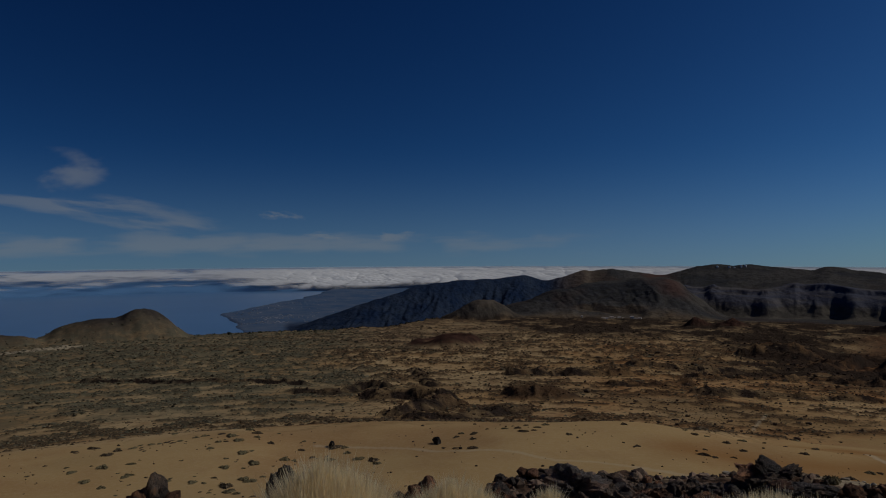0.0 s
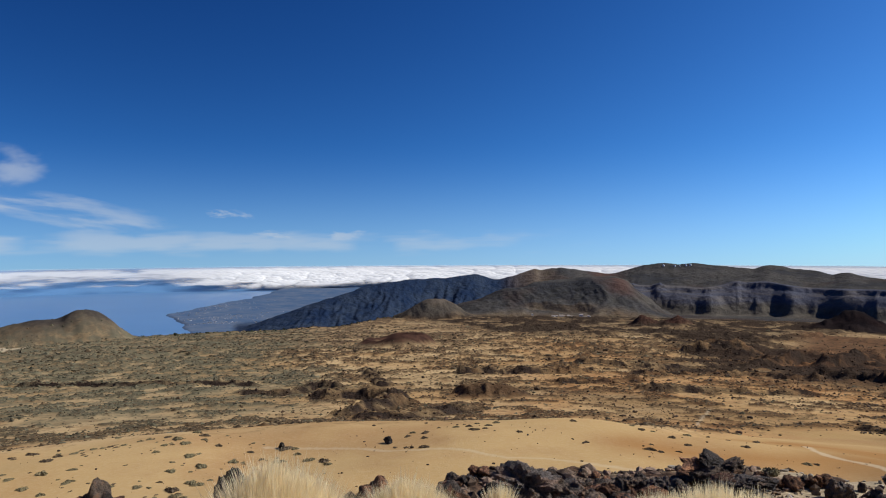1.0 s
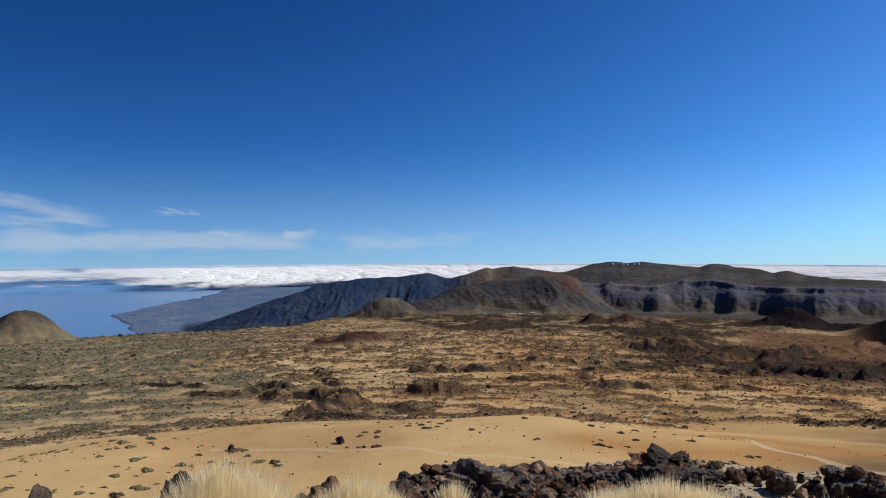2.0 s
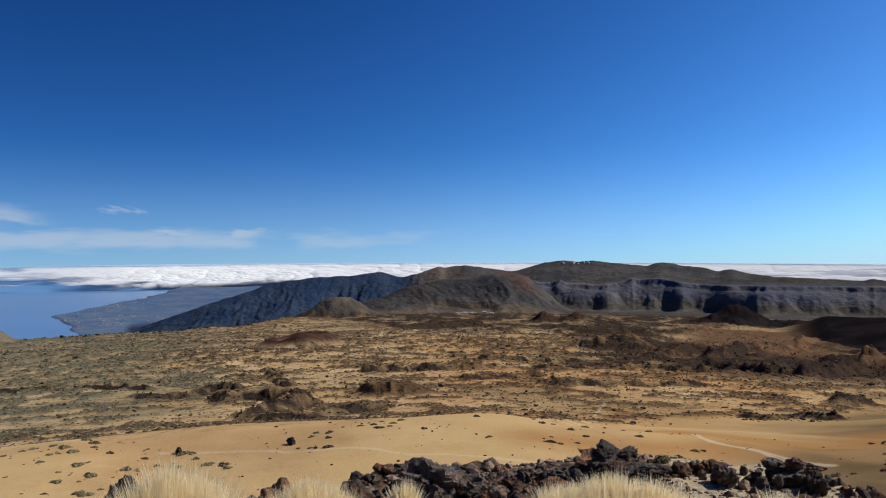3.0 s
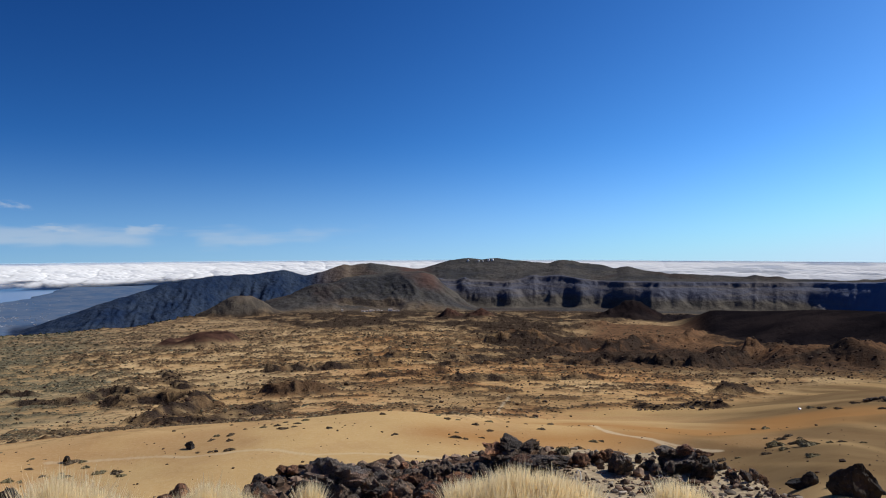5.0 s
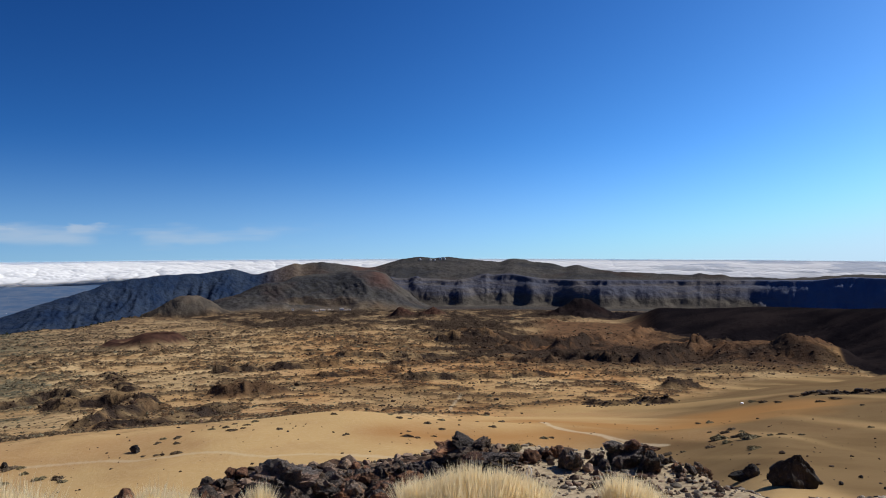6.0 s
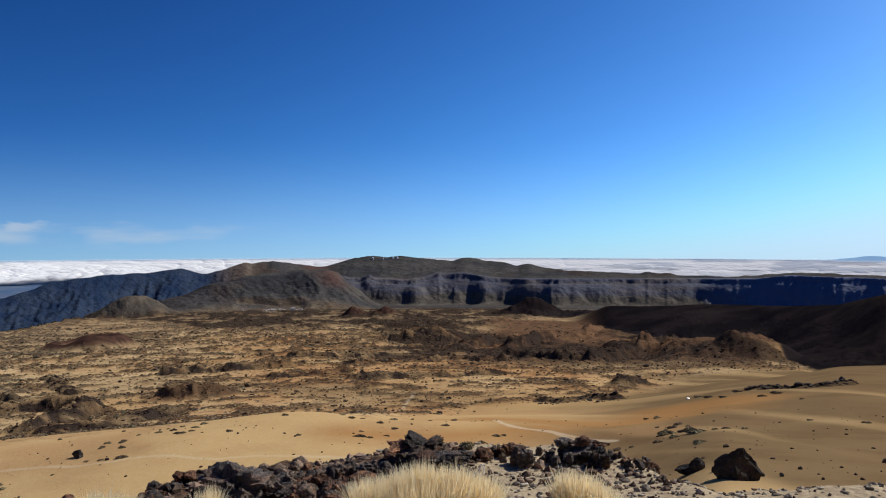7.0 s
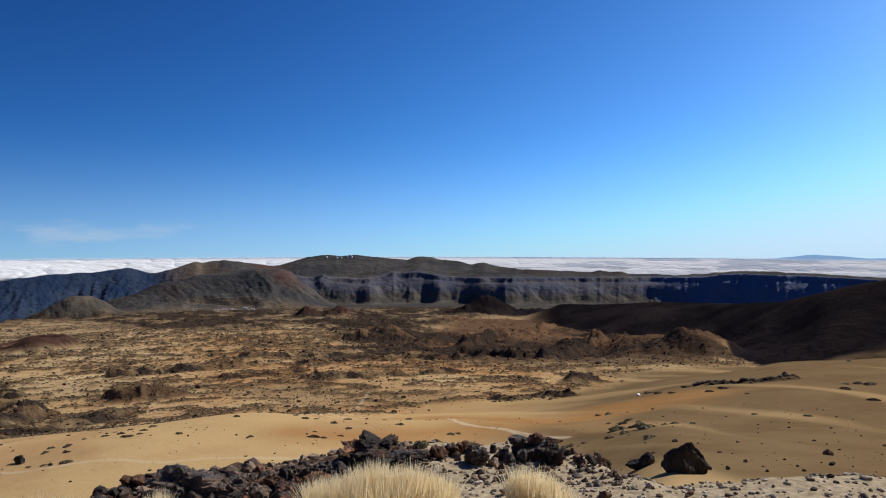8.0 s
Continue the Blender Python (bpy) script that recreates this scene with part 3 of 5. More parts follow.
def ground_material():
    m, add, link, surf = material("volcanic_ground", 0.95)
    surf.inputs["Specular IOR Level"].default_value = 0.0
    pos = add("ShaderNodeTexCoord").outputs["Object"]

    def cover(name):
        a = add("ShaderNodeAttribute")
        a.attribute_name = name
        return a.outputs["Fac"]
    wide = grain(add, link, 0.012, 5, 0.55, pos)
    mid = grain(add, link, 0.09, 5, 0.6, pos)
    fine = grain(add, link, 1.7, 6, 0.7, pos)
    tiny = grain(add, link, 14.0, 5, 0.7, pos)
    sand = blend(add, link, span(add, link, wide, 0.35, 0.65), (0.51, 0.345, 0.158), (0.43, 0.275, 0.115))
    sand = blend(add, link, span(add, link, grain(add, link, 0.03, 4, 0.6, pos), 0.46, 0.64, 0, 0.8), sand, (0.40, 0.235, 0.105))
    sand = blend(add, link, span(add, link, mid, 0.5, 0.75, 0, 0.35), sand, (0.36, 0.21, 0.095))
    sand = blend(add, link, span(add, link, fine, 0.4, 0.75, 0, 0.35), sand, (0.56, 0.42, 0.25))
    sand = blend(add, link, maths(add, link, "MULTIPLY", cover("gravel"), 0.85), sand, blend(add, link, span(add, link, mid, 0.35, 0.65), (0.150, 0.099, 0.052), (0.110, 0.071, 0.037)))
    sand = blend(add, link, cover("stain"), sand, (0.35, 0.18, 0.066))
    # plain: ochre soil, rust and dry scrub too small to stand alone
    soil = blend(add, link, span(add, link, wide, 0.4, 0.62), (0.53, 0.375, 0.195), (0.42, 0.265, 0.122))
    soil = blend(add, link, span(add, link, mid, 0.48, 0.64, 0, 0.5), soil, (0.27, 0.14, 0.060))
    soil = blend(add, link, cover("ruddy"), soil, blend(add, link, span(add, link, mid, 0.4, 0.62), (0.43, 0.245, 0.105), (0.31, 0.145, 0.058)))
    speck = grain(add, link, 0.22, 3, 0.75, pos)
    soil = blend(add, link, span(add, link, speck, 0.54, 0.62, 0, 0.6), soil, (0.095, 0.072, 0.042))
    color = blend(add, link, cover("sandy"), soil, sand)
    twig = grain(add, link, 0.5, 4, 0.7, pos)
    bushy = maths(add, link, "MULTIPLY", cover("brush"), span(add, link, twig, 0.40, 0.48, 0.3, 1.0))
    shade = blend(add, link, cover("green"), (0.070, 0.039, 0.022), (0.086, 0.074, 0.048))
    color = blend(add, link, bushy, color, blend(add, link, span(add, link, twig, 0.5, 0.68), shade, (0.15, 0.092, 0.048)))
    heath = blend(add, link, span(add, link, grain(add, link, 0.035, 5, 0.65, pos), 0.38, 0.62), (0.22, 0.16, 0.10), (0.095, 0.076, 0.06))
    color = blend(add, link, maths(add, link, "MULTIPLY", cover("heath"), 0.38), color, heath)
    leafy = maths(add, link, "MULTIPLY", cover("green"), span(add, link, grain(add, link, 0.05, 4, 0.6, pos), 0.4, 0.6, 0.25, 0.8))
    color = blend(add, link, leafy, color, (0.135, 0.127, 0.083))
    rusty = blend(add, link, span(add, link, mid, 0.4, 0.65), (0.115, 0.056, 0.033), (0.052, 0.031, 0.023))
    rusty = blend(add, link, span(add, link, speck, 0.47, 0.58, 0, 0.8), rusty, (0.055, 0.038, 0.029))
    rusty = blend(add, link, span(add, link, grain(add, link, 0.05, 4, 0.6, pos), 0.53, 0.58, 0, 0.75), rusty, (0.25, 0.125, 0.055))
    color = blend(add, link, maths(add, link, "MULTIPLY", cover("rust"), 0.9), color, rusty)
    # blocky lava, coloured darker than the rock to include shade on its faces
    block = blend(add, link, span(add, link, fine, 0.35, 0.7), (0.018, 0.015, 0.014), (0.058, 0.040, 0.030))
    block = blend(add, link, span(add, link, mid, 0.5, 0.72, 0, 0.5), block, (0.046, 0.031, 0.023))
    block = blend(add, link, span(add, link, grain(add, link, 0.028, 5, 0.65, pos), 0.5, 0.66, 0, 0.4), block, (0.060, 0.046, 0.034))
    block = blend(add, link, span(add, link, grain(add, link, 0.35, 4, 0.7, pos), 0.5, 0.62, 0, 0.5), block, (0.062, 0.040, 0.028))
    color = blend(add, link, cover("lava"), color, block)
    clay = blend(add, link, span(add, link, mid, 0.4, 0.65), (0.165, 0.092, 0.050), (0.095, 0.057, 0.035))
    color = blend(add, link, cover("tawny"), color, blend(add, link, cover("hills"), clay, (0.135, 0.112, 0.082)))
    ash = blend(add, link, span(add, link, mid, 0.35, 0.7), (0.042, 0.024, 0.019), (0.085, 0.044, 0.031))
    grey = blend(add, link, span(add, link, mid, 0.35, 0.65), (0.072, 0.060, 0.050), (0.048, 0.041, 0.036))
    color = blend(add, link, cover("ashen"), color, grey)
    color = blend(add, link, cover("cinder"), color, ash)
    # dark lava taken down to near black, shade included in the colour
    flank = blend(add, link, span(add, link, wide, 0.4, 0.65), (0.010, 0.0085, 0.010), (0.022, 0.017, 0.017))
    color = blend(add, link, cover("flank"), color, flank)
    # stone of the far hills; its darker tone is cooled to suggest haze
    stone = blend(add, link, span(add, link, grain(add, link, 0.006, 6, 0.6, pos), 0.42, 0.6), (0.086, 0.080, 0.076), (0.050, 0.051, 0.056))
    stone = blend(add, link, span(add, link, grain(add, link, 0.0035, 4, 0.6, pos), 0.53, 0.66, 0, 0.7), stone, (0.072, 0.050, 0.043))
    stone = blend(add, link, span(add, link, grain(add, link, 0.045, 5, 0.7, pos), 0.45, 0.62, 0, 0.6), stone, (0.048, 0.045, 0.036))
    stone = blend(add, link, span(add, link, grain(add, link, 0.10, 4, 0.75, pos), 0.5, 0.6, 0, 0.6), stone, (0.034, 0.033, 0.030))
    color = blend(add, link, maths(add, link, "MULTIPLY", cover("hills"), maths(add, link, "SUBTRACT", 1.0, maths(add, link, "MULTIPLY", cover("lava"), 0.85))), color, stone)
    color = blend(add, link, maths(add, link, "MULTIPLY", cover("reddish"), 0.8), color, (0.105, 0.060, 0.049))
    color = blend(add, link, cover("apron"), color, blend(add, link, span(add, link, grain(add, link, 0.02, 5, 0.6, pos), 0.4, 0.6), (0.12, 0.106, 0.086), (0.082, 0.073, 0.062)))
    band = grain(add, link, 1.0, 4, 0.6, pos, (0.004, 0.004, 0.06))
    # cliff stone tinted blue for the haze before it
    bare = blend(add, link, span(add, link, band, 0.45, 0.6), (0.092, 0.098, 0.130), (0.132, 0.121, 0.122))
    # paler and bluer on the eastern wall: distance haze put into the colour
    bare = blend(add, link, cover("east_haze"), bare, blend(add, link, span(add, link, band, 0.45, 0.6), (0.15, 0.19, 0.29), (0.17, 0.20, 0.28)))
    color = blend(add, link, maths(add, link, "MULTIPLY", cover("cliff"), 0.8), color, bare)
    # coastal land in blue tones that carry the sea haze over it
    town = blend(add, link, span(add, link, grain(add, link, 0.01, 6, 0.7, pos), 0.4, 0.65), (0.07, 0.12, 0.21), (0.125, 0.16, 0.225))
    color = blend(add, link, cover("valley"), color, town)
    # pine forest, its green shifted to navy to paint in aerial haze
    hazy_wood = blend(add, link, span(add, link, grain(add, link, 0.012, 6, 0.7, pos), 0.35, 0.65), (0.014, 0.027, 0.062), (0.036, 0.052, 0.084))
    hazy_wood = blend(add, link, span(add, link, grain(add, link, 0.09, 4, 0.75, pos), 0.48, 0.6, 0, 0.6), hazy_wood, (0.010, 0.016, 0.030))
    color = blend(add, link, cover("forest"), color, hazy_wood)
    scree = blend(add, link, span(add, link, tiny, 0.35, 0.65), (0.46, 0.37, 0.245), (0.28, 0.215, 0.14))
    color = blend(add, link, cover("scree"), color, scree)
    color = blend(add, link, cover("clinker"), color, blend(add, link, span(add, link, tiny, 0.38, 0.62), (0.045, 0.032, 0.025), (0.15, 0.092, 0.062)))
    color = blend(add, link, cover("track"), color, (0.57, 0.47, 0.32))
    link(color, surf.inputs["Base Color"])
    rough = maths(add, link, "ADD", maths(add, link, "MULTIPLY", fine, 0.5), maths(add, link, "MULTIPLY", tiny, 0.06))
    craggy = maths(add, link, "MULTIPLY", grain(add, link, 0.02, 7, 0.62, pos), maths(add, link, "ADD", cover("hills"), cover("forest")))
    rough = maths(add, link, "ADD", rough, maths(add, link, "MULTIPLY", craggy, 90.0))
    blocky = maths(add, link, "MULTIPLY", grain(add, link, 0.13, 7, 0.65, pos), maths(add, link, "MAXIMUM", maths(add, link, "MULTIPLY", cover("rust"), 0.6), maths(add, link, "SUBTRACT", cover("lava"), maths(add, link, "MULTIPLY", cover("flank"), 0.6))))
    rough = maths(add, link, "ADD", rough, maths(add, link, "MULTIPLY", blocky, 48.0))
    bump(add, link, surf, rough, 0.5, 0.25)
    return m


def plain_material(name, a, b, scale, rough=0.9, depth=0.02, strength=0.6, detail=6, isle=0.0):
    m, add, link, surf = material(name, rough)
    pos = add("ShaderNodeTexCoord").outputs["Object"]
    n = grain(add, link, scale, detail, 0.65, pos)
    color = blend(add, link, span(add, link, n, 0.32, 0.68), a, b)
    if isle:
        geo = add("ShaderNodeNewGeometry")
        tone = add("ShaderNodeHueSaturation")
        link(span(add, link, geo.outputs["Random Per Island"], 0, 1, 1 - isle, 1 + isle), tone.inputs["Value"])
        link(color, tone.inputs["Color"])
        color = tone.outputs[0]
    link(color, surf.inputs["Base Color"])
    bump(add, link, surf, n, strength, depth)
    return m


GROUND = ground_material()
WATER = plain_material("sea_water", (0.115, 0.25, 0.46), (0.125, 0.27, 0.49), 0.004, 0.3, 0.3, 0.1)
[n for n in WATER.node_tree.nodes if n.type == "BSDF_PRINCIPLED"][0].inputs["Specular IOR Level"].default_value = 0.5


def vapour(name, color, most):
    """Cloud that thins out where its cover is low."""
    m, add, link, surf = material(name, 1.0)
    surf.inputs["Base Color"].default_value = (*color, 1)
    a = add("ShaderNodeAttribute")
    a.attribute_name = "thick"
    link(maths(add, link, "MULTIPLY", a.outputs["Fac"], most), surf.inputs["Alpha"])
    return m


CLOUD = vapour("cloud_white", (0.78, 0.78, 0.77), 1.0)
# a faint glow stands in for sunlight scattered through the cloud
haze = [n for n in CLOUD.node_tree.nodes if n.type == "BSDF_PRINCIPLED"][0]
haze.inputs["Emission Color"].default_value, haze.inputs["Emission Strength"].default_value = (0.85, 0.93, 1.0, 1), 0.06
# cirrus has a black surface; its whole brightness is emission instead of sunlight
WISP = vapour("cirrus_white", (0.0, 0.0, 0.0), 0.42)
haze = [n for n in WISP.node_tree.nodes if n.type == "BSDF_PRINCIPLED"][0]
haze.inputs["Emission Color"].default_value, haze.inputs["Emission Strength"].default_value = (0.80, 0.86, 0.92, 1), 0.75
haze.inputs["Specular IOR Level"].default_value = 0.0
SCRUB = plain_material("dry_scrub", (0.08, 0.056, 0.032), (0.165, 0.115, 0.064), 0.8, 0.95, 0.1, 0.6, 4, 0.45)


# ---------------------------------------------------------------- making meshes
def mesh_from(name, verts, faces, mat, smooth=True):
    me = bpy.data.meshes.new(name)
    verts, faces = np.asarray(verts, np.float32), np.asarray(faces, np.int32)
    k = faces.shape[1]
    me.vertices.add(len(verts))
    me.vertices.foreach_set("co", verts.ravel())
    me.loops.add(faces.size)
    me.loops.foreach_set("vertex_index", faces.ravel())
    me.polygons.add(len(faces))
    me.polygons.foreach_set("loop_start", np.arange(0, faces.size, k, dtype=np.int32))
    me.polygons.foreach_set("use_smooth", np.full(len(faces), smooth))
    me.update(calc_edges=True)
    if mat:
        me.materials.append(mat)
    return me


def grid_faces(rows, cols, closed=False):
    i, j = np.meshgrid(np.arange(rows - 1), np.arange(cols if closed else cols - 1), indexing="ij")
    n = (j + 1) % cols
    a = i * cols
    return np.stack([a + j, a + n, a + cols + n, a + cols + j], -1).reshape(-1, 4)


# ---------------------------------------------------------------- the ground: one sheet to the horizon
TRACKS = [([(-9.9, 116.3), (-6.9, 113.2), (-4.4, 110.9), (-2.3, 108.1), (-0.7, 104.9), (1.6, 102.7), (4.0, 101.6), (5.9, 99.9), (7.1, 98.0), (8.8, 96.5), (11.6, 96.7), (17.3, 94.6), (24, 93)], 0.45),
          ([(29.9, 146), (30.3, 135), (30.7, 127), (31.4, 122.5), (32.4, 120.3), (34.3, 118), (35.9, 115), (37.3, 112), (39.2, 110)], 0.7),
          ([(34.7, 117), (35.8, 113.5), (36.8, 109), (38.4, 104)], 0.55), ([(23.75, 262), (23.4, 243), (23.05, 226), (22.9, 213)], 0.5),
          ([(-34, 1040), (-31, 1110), (-29.0, 1180), (-26.8, 1240)], 24)]


def track_cover(x, y):
    """Pale trodden paths across the sand."""
    total = np.zeros_like(x)
    for pts, wide in TRACKS:
        best = from_line(x, y, pts) + 0.3 * wide * fbm(x, y, 5 * wide, 2)
        worn = 0.45 if wide in (0.45, 0.5) else 0.6
        total = np.maximum(total, worn * (1 - ease(0.5 * wide, 1.3 * wide, best)))
    return total


azs = np.concatenate([np.arange(-34, 63.01, 0.12), np.arange(66, 324, 3.0)])
radii = np.concatenate([[0.0], np.geomspace(0.05, 4, 22)[:-1], np.linspace(4, 11, 45)[:-1], np.geomspace(11, 78, 40)[:-1], np.geomspace(78, 150, 120)[:-1],
                        np.geomspace(150, 1100, 230)[:-1], np.geomspace(1100, 2270, 95)[:-1], np.linspace(2270, 2640, 95)[:-1], np.linspace(2640, 3300, 210)[:-1], np.linspace(3300, 4600, 60)[:-1], np.linspace(4600, 4960, 12)])
ra, rr = np.meshgrid(np.radians(azs), radii)
gx, gy = (rr * np.sin(ra)).ravel(), (rr * np.cos(ra)).ravel()
gz, covers = relief(gx, gy)
covers["scree"] = 1 - ease(9, 13, np.hypot(gx, gy))
heap_r, heap_a = np.hypot(gx, gy), np.degrees(np.arctan2(gx, gy))
covers["clinker"] = ease(2.5, 5, heap_a) * (1 - ease(24, 29, heap_a)) * ease(5.4, 5.9, heap_r + 0.3 * fbm(gx, gy, 0.7, 3)) * (1 - ease(7.6, 8.4, heap_r)) * ease(-0.5, 0.0, fbm(gx, gy, 0.4, 3, shift=2.0))
gz = gz + 0.07 * covers["clinker"] * fbm(gx, gy, 0.35, 4, shift=5.0)
covers["track"] = track_cover(gx, gy)
# iron-stained sand in the hollow
stained = np.minimum(from_line(gx, gy, [(19, 108), (25, 110), (30, 116), (34, 122)]) / 8, from_line(gx, gy, [(29, 152), (34, 138), (40, 134), (45, 150)]) / 14)
covers["stain"] = 0.85 * (1 - ease(-0.1, 1.7, stained + 0.8 * fbm(gx, gy, 22, 4)))
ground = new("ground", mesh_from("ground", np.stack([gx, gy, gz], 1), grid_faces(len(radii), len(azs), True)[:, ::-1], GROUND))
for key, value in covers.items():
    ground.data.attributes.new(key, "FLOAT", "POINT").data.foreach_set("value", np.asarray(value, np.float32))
tagged(ground, "ochre pumice sand, lava plain and dark mountain rim", "ground", kind="structure")

# ---------------------------------------------------------------- sea and the bank of cloud beyond it
a = np.radians(np.arange(-60, 95, 1.0))
r = np.concatenate([np.linspace(1650, 4690, 12), np.linspace(4700, 4957, 10)])
A, R = np.meshgrid(a, r)
level = np.where(R > 4699, EYE - R * np.tan(np.radians(3.15 - 1.755 * np.clip((R - 4700) / 257, 0, 1))), SEA)
tagged(new("water", mesh_from("water", np.stack([R * np.sin(A), R * np.cos(A), level], -1).reshape(-1, 3), grid_faces(22, len(a))[:, ::-1], WATER)),
       "deep blue hazy ocean below the mountains", "sea", kind="structure")


def billow(x, y, size, octaves=5, shift=0.0):
    """Rounded puffs with creases between them, 0 to 1."""
    total, weight, amp = 0.0, 0.0, 1.0
    x, y = x / size + 21.7 + shift, y / size + 17.3 - shift
    for _ in range(octaves):
        total = total + amp * np.sqrt(np.abs(2 * vnoise(x, y) - 1))
        weight += amp
        amp *= 0.55
        x, y = (x * 1.6 - y * 1.2) + 5.2, (x * 1.2 + y * 1.6) + 1.3
    return total / weight


def cloud_bank():
    a = np.radians(np.arange(-40, 70, 0.08))
    v = np.linspace(0, 1, 120)
    A, V = np.meshgrid(a, v)
    deg = np.degrees(A)
    low = 3.1 - 0.2 * ease(-8, 0, deg)
    dip = low + (1.33 - low) * V ** 0.8
    R = 4640 + 290 * V
    near = (1 - V) ** 0.7
    puff = billow(deg * 80, R * 2.2, 130, 5)
    left = 1 - ease(-19, -8, deg)
    Z = EYE - R * np.tan(np.radians(dip)) + (30 * near + 5) * (puff - 0.55) * ease(0, 0.3, V) * (1 - 0.75 * left) * (1 - 0.6 * ease(14, 30, deg))
    # open water shows between the streaks in the north, blue bands between them in the east
    streak = fbm(deg * 7, V * 120, 14, 5)
    thick = 0.9 * (puff - 0.42) + 0.35 + 0.25 * streak + 0.8 * ease(0.15, 0.6, V)
    thin = 0.30 * streak + 0.10 + 0.34 * ease(0.3, 0.7, V) - 0.3 * (1 - ease(0, 0.35, V))
    right = ease(24, 36, deg)
    banded = 0.55 + 0.75 * fbm(deg * 5, V * 90, 16, 5, shift=4.0) + 0.5 * (1 - ease(0.15, 0.45, V))
    thick = (thick * (1 - right) + banded * right) * (1 - left) + thin * left
    cover = np.maximum(ease(-0.05, 0.6, thick), 0.62 * right) * (1 - 0.3 * left) * ease(0, 0.16, V + 0.12 * (puff - 0.5)) * (1 - 0.75 * ease(0.8, 1, V))
    ob = new("cloud_sea", mesh_from("cloud_sea", np.stack([R * np.sin(A), R * np.cos(A), Z], -1).reshape(-1, 3), grid_faces(120, len(a))[:, ::-1], CLOUD))
    ob.data.attributes.new("thick", "FLOAT", "POINT").data.foreach_set("value", np.asarray(cover.ravel(), np.float32))
    return tagged(ob, "bright white sea of low cloud reaching the horizon", "cloud", kind="structure")


cloud_bank()

# ---------------------------------------------------------------- thin high cloud in the north
def cirrus(az0, az1, el0, el1, seed, lean, streak, label):
    """A wisp of ice cloud: a thin curved veil, uneven and torn."""
    u, v = np.meshgrid(np.linspace(0, 1, 90), np.linspace(0, 1, 46))
    A = np.radians(az0 + (az1 - az0) * u + lean * (v - 0.5))
    E = np.radians(el0 + (el1 - el0) * v)
    R = 4880.0
    n = fbm(u * 40 * streak, v * 40 + u * 10, 16, 5, 0.6, shift=seed)
    t = np.clip(1 - ((u - 0.5) / 0.5) ** 2, 0, 1) * np.clip(1 - ((v - 0.5) / 0.5) ** 2, 0, 1)
    P = np.stack([R * np.cos(E) * np.sin(A), R * np.cos(E) * np.cos(A), EYE + R * np.sin(E) + 4 * n], -1)
    ob = new("cirrus_cloud", mesh_from("cirrus_cloud", P.reshape(-1, 3), grid_faces(46, 90), WISP))
    ob.data.attributes.new("thick", "FLOAT", "POINT").data.foreach_set("value", (ease(0.0, 1.0, (t * 1.1 + 0.75 * n - 0.28)) * t ** 0.5).ravel().astype(np.float32))
    return tagged(ob, label, "cloud", kind="structure")


cirrus(-29.6, -24.2, 3.6, 7.2, 1.0, 2.2, 0.6, "small torn white wisp of high cloud")
cirrus(-34, -20, 2.3, 4.1, 2.0, -4.0, 1.6, "long thin streaks of pale high cloud")
cirrus(-27, -16, 0.8, 3.1, 3.0, -5.0, 1.2, "faint ragged trail of high cloud")
cirrus(-14.8, -10.6, 2.2, 3.0, 4.0, -0.6, 2.0, "short pale streak of high cloud")
cirrus(-11.5, -6.6, 0.5, 1.6, 5.0, 0.5, 1.0, "faint puff of pale high cloud")
cirrus(-6.0, -2.2, 0.5, 1.5, 6.0, 0.5, 1.0, "faint puff of pale high cloud")
cirrus(-60, 16, -0.75, 1.5, 7.0, 0.0, 9.0, "pale veil of thin cloud low over the horizon")


def far_island():
    u, v = np.meshgrid(np.linspace(0, 1, 80), np.linspace(0, 1, 6))
    A = np.radians(52.4 + 13 * u)
    top = 1.5 - 0.42 * np.exp(-((u - 0.33) / 0.2) ** 2) - 0.25 * np.exp(-((u - 0.75) / 0.2) ** 2) + 0.03 * fbm(u * 90, u * 0, 6, 3)
    top = 1.6 + (top - 1.6) * ease(0, 0.08, u) * (1 - ease(0.92, 1, u))
    R = 4935 + 18 * v
    Z = EYE - R * np.tan(np.radians(1.7 + (top - 1.7) * v))
    ob = new("far_island", mesh_from("far_island", np.stack([R * np.sin(A), R * np.cos(A), Z], -1).reshape(-1, 3), grid_faces(6, 80)[:, ::-1], ISLAND))
    return tagged(ob, "pale blue outline of a distant island above cloud", "island", kind="structure")


ISLAND = plain_material("far_land", (0.32, 0.48, 0.62), (0.35, 0.52, 0.66), 0.01, 1.0, 0.1, 0.1)
# blue emission on the island imitates the bright air in front of it
haze = [n for n in ISLAND.node_tree.nodes if n.type == "BSDF_PRINCIPLED"][0]
haze.inputs["Emission Color"].default_value, haze.inputs["Emission Strength"].default_value = (0.25, 0.42, 0.62, 1), 0.75
far_island()


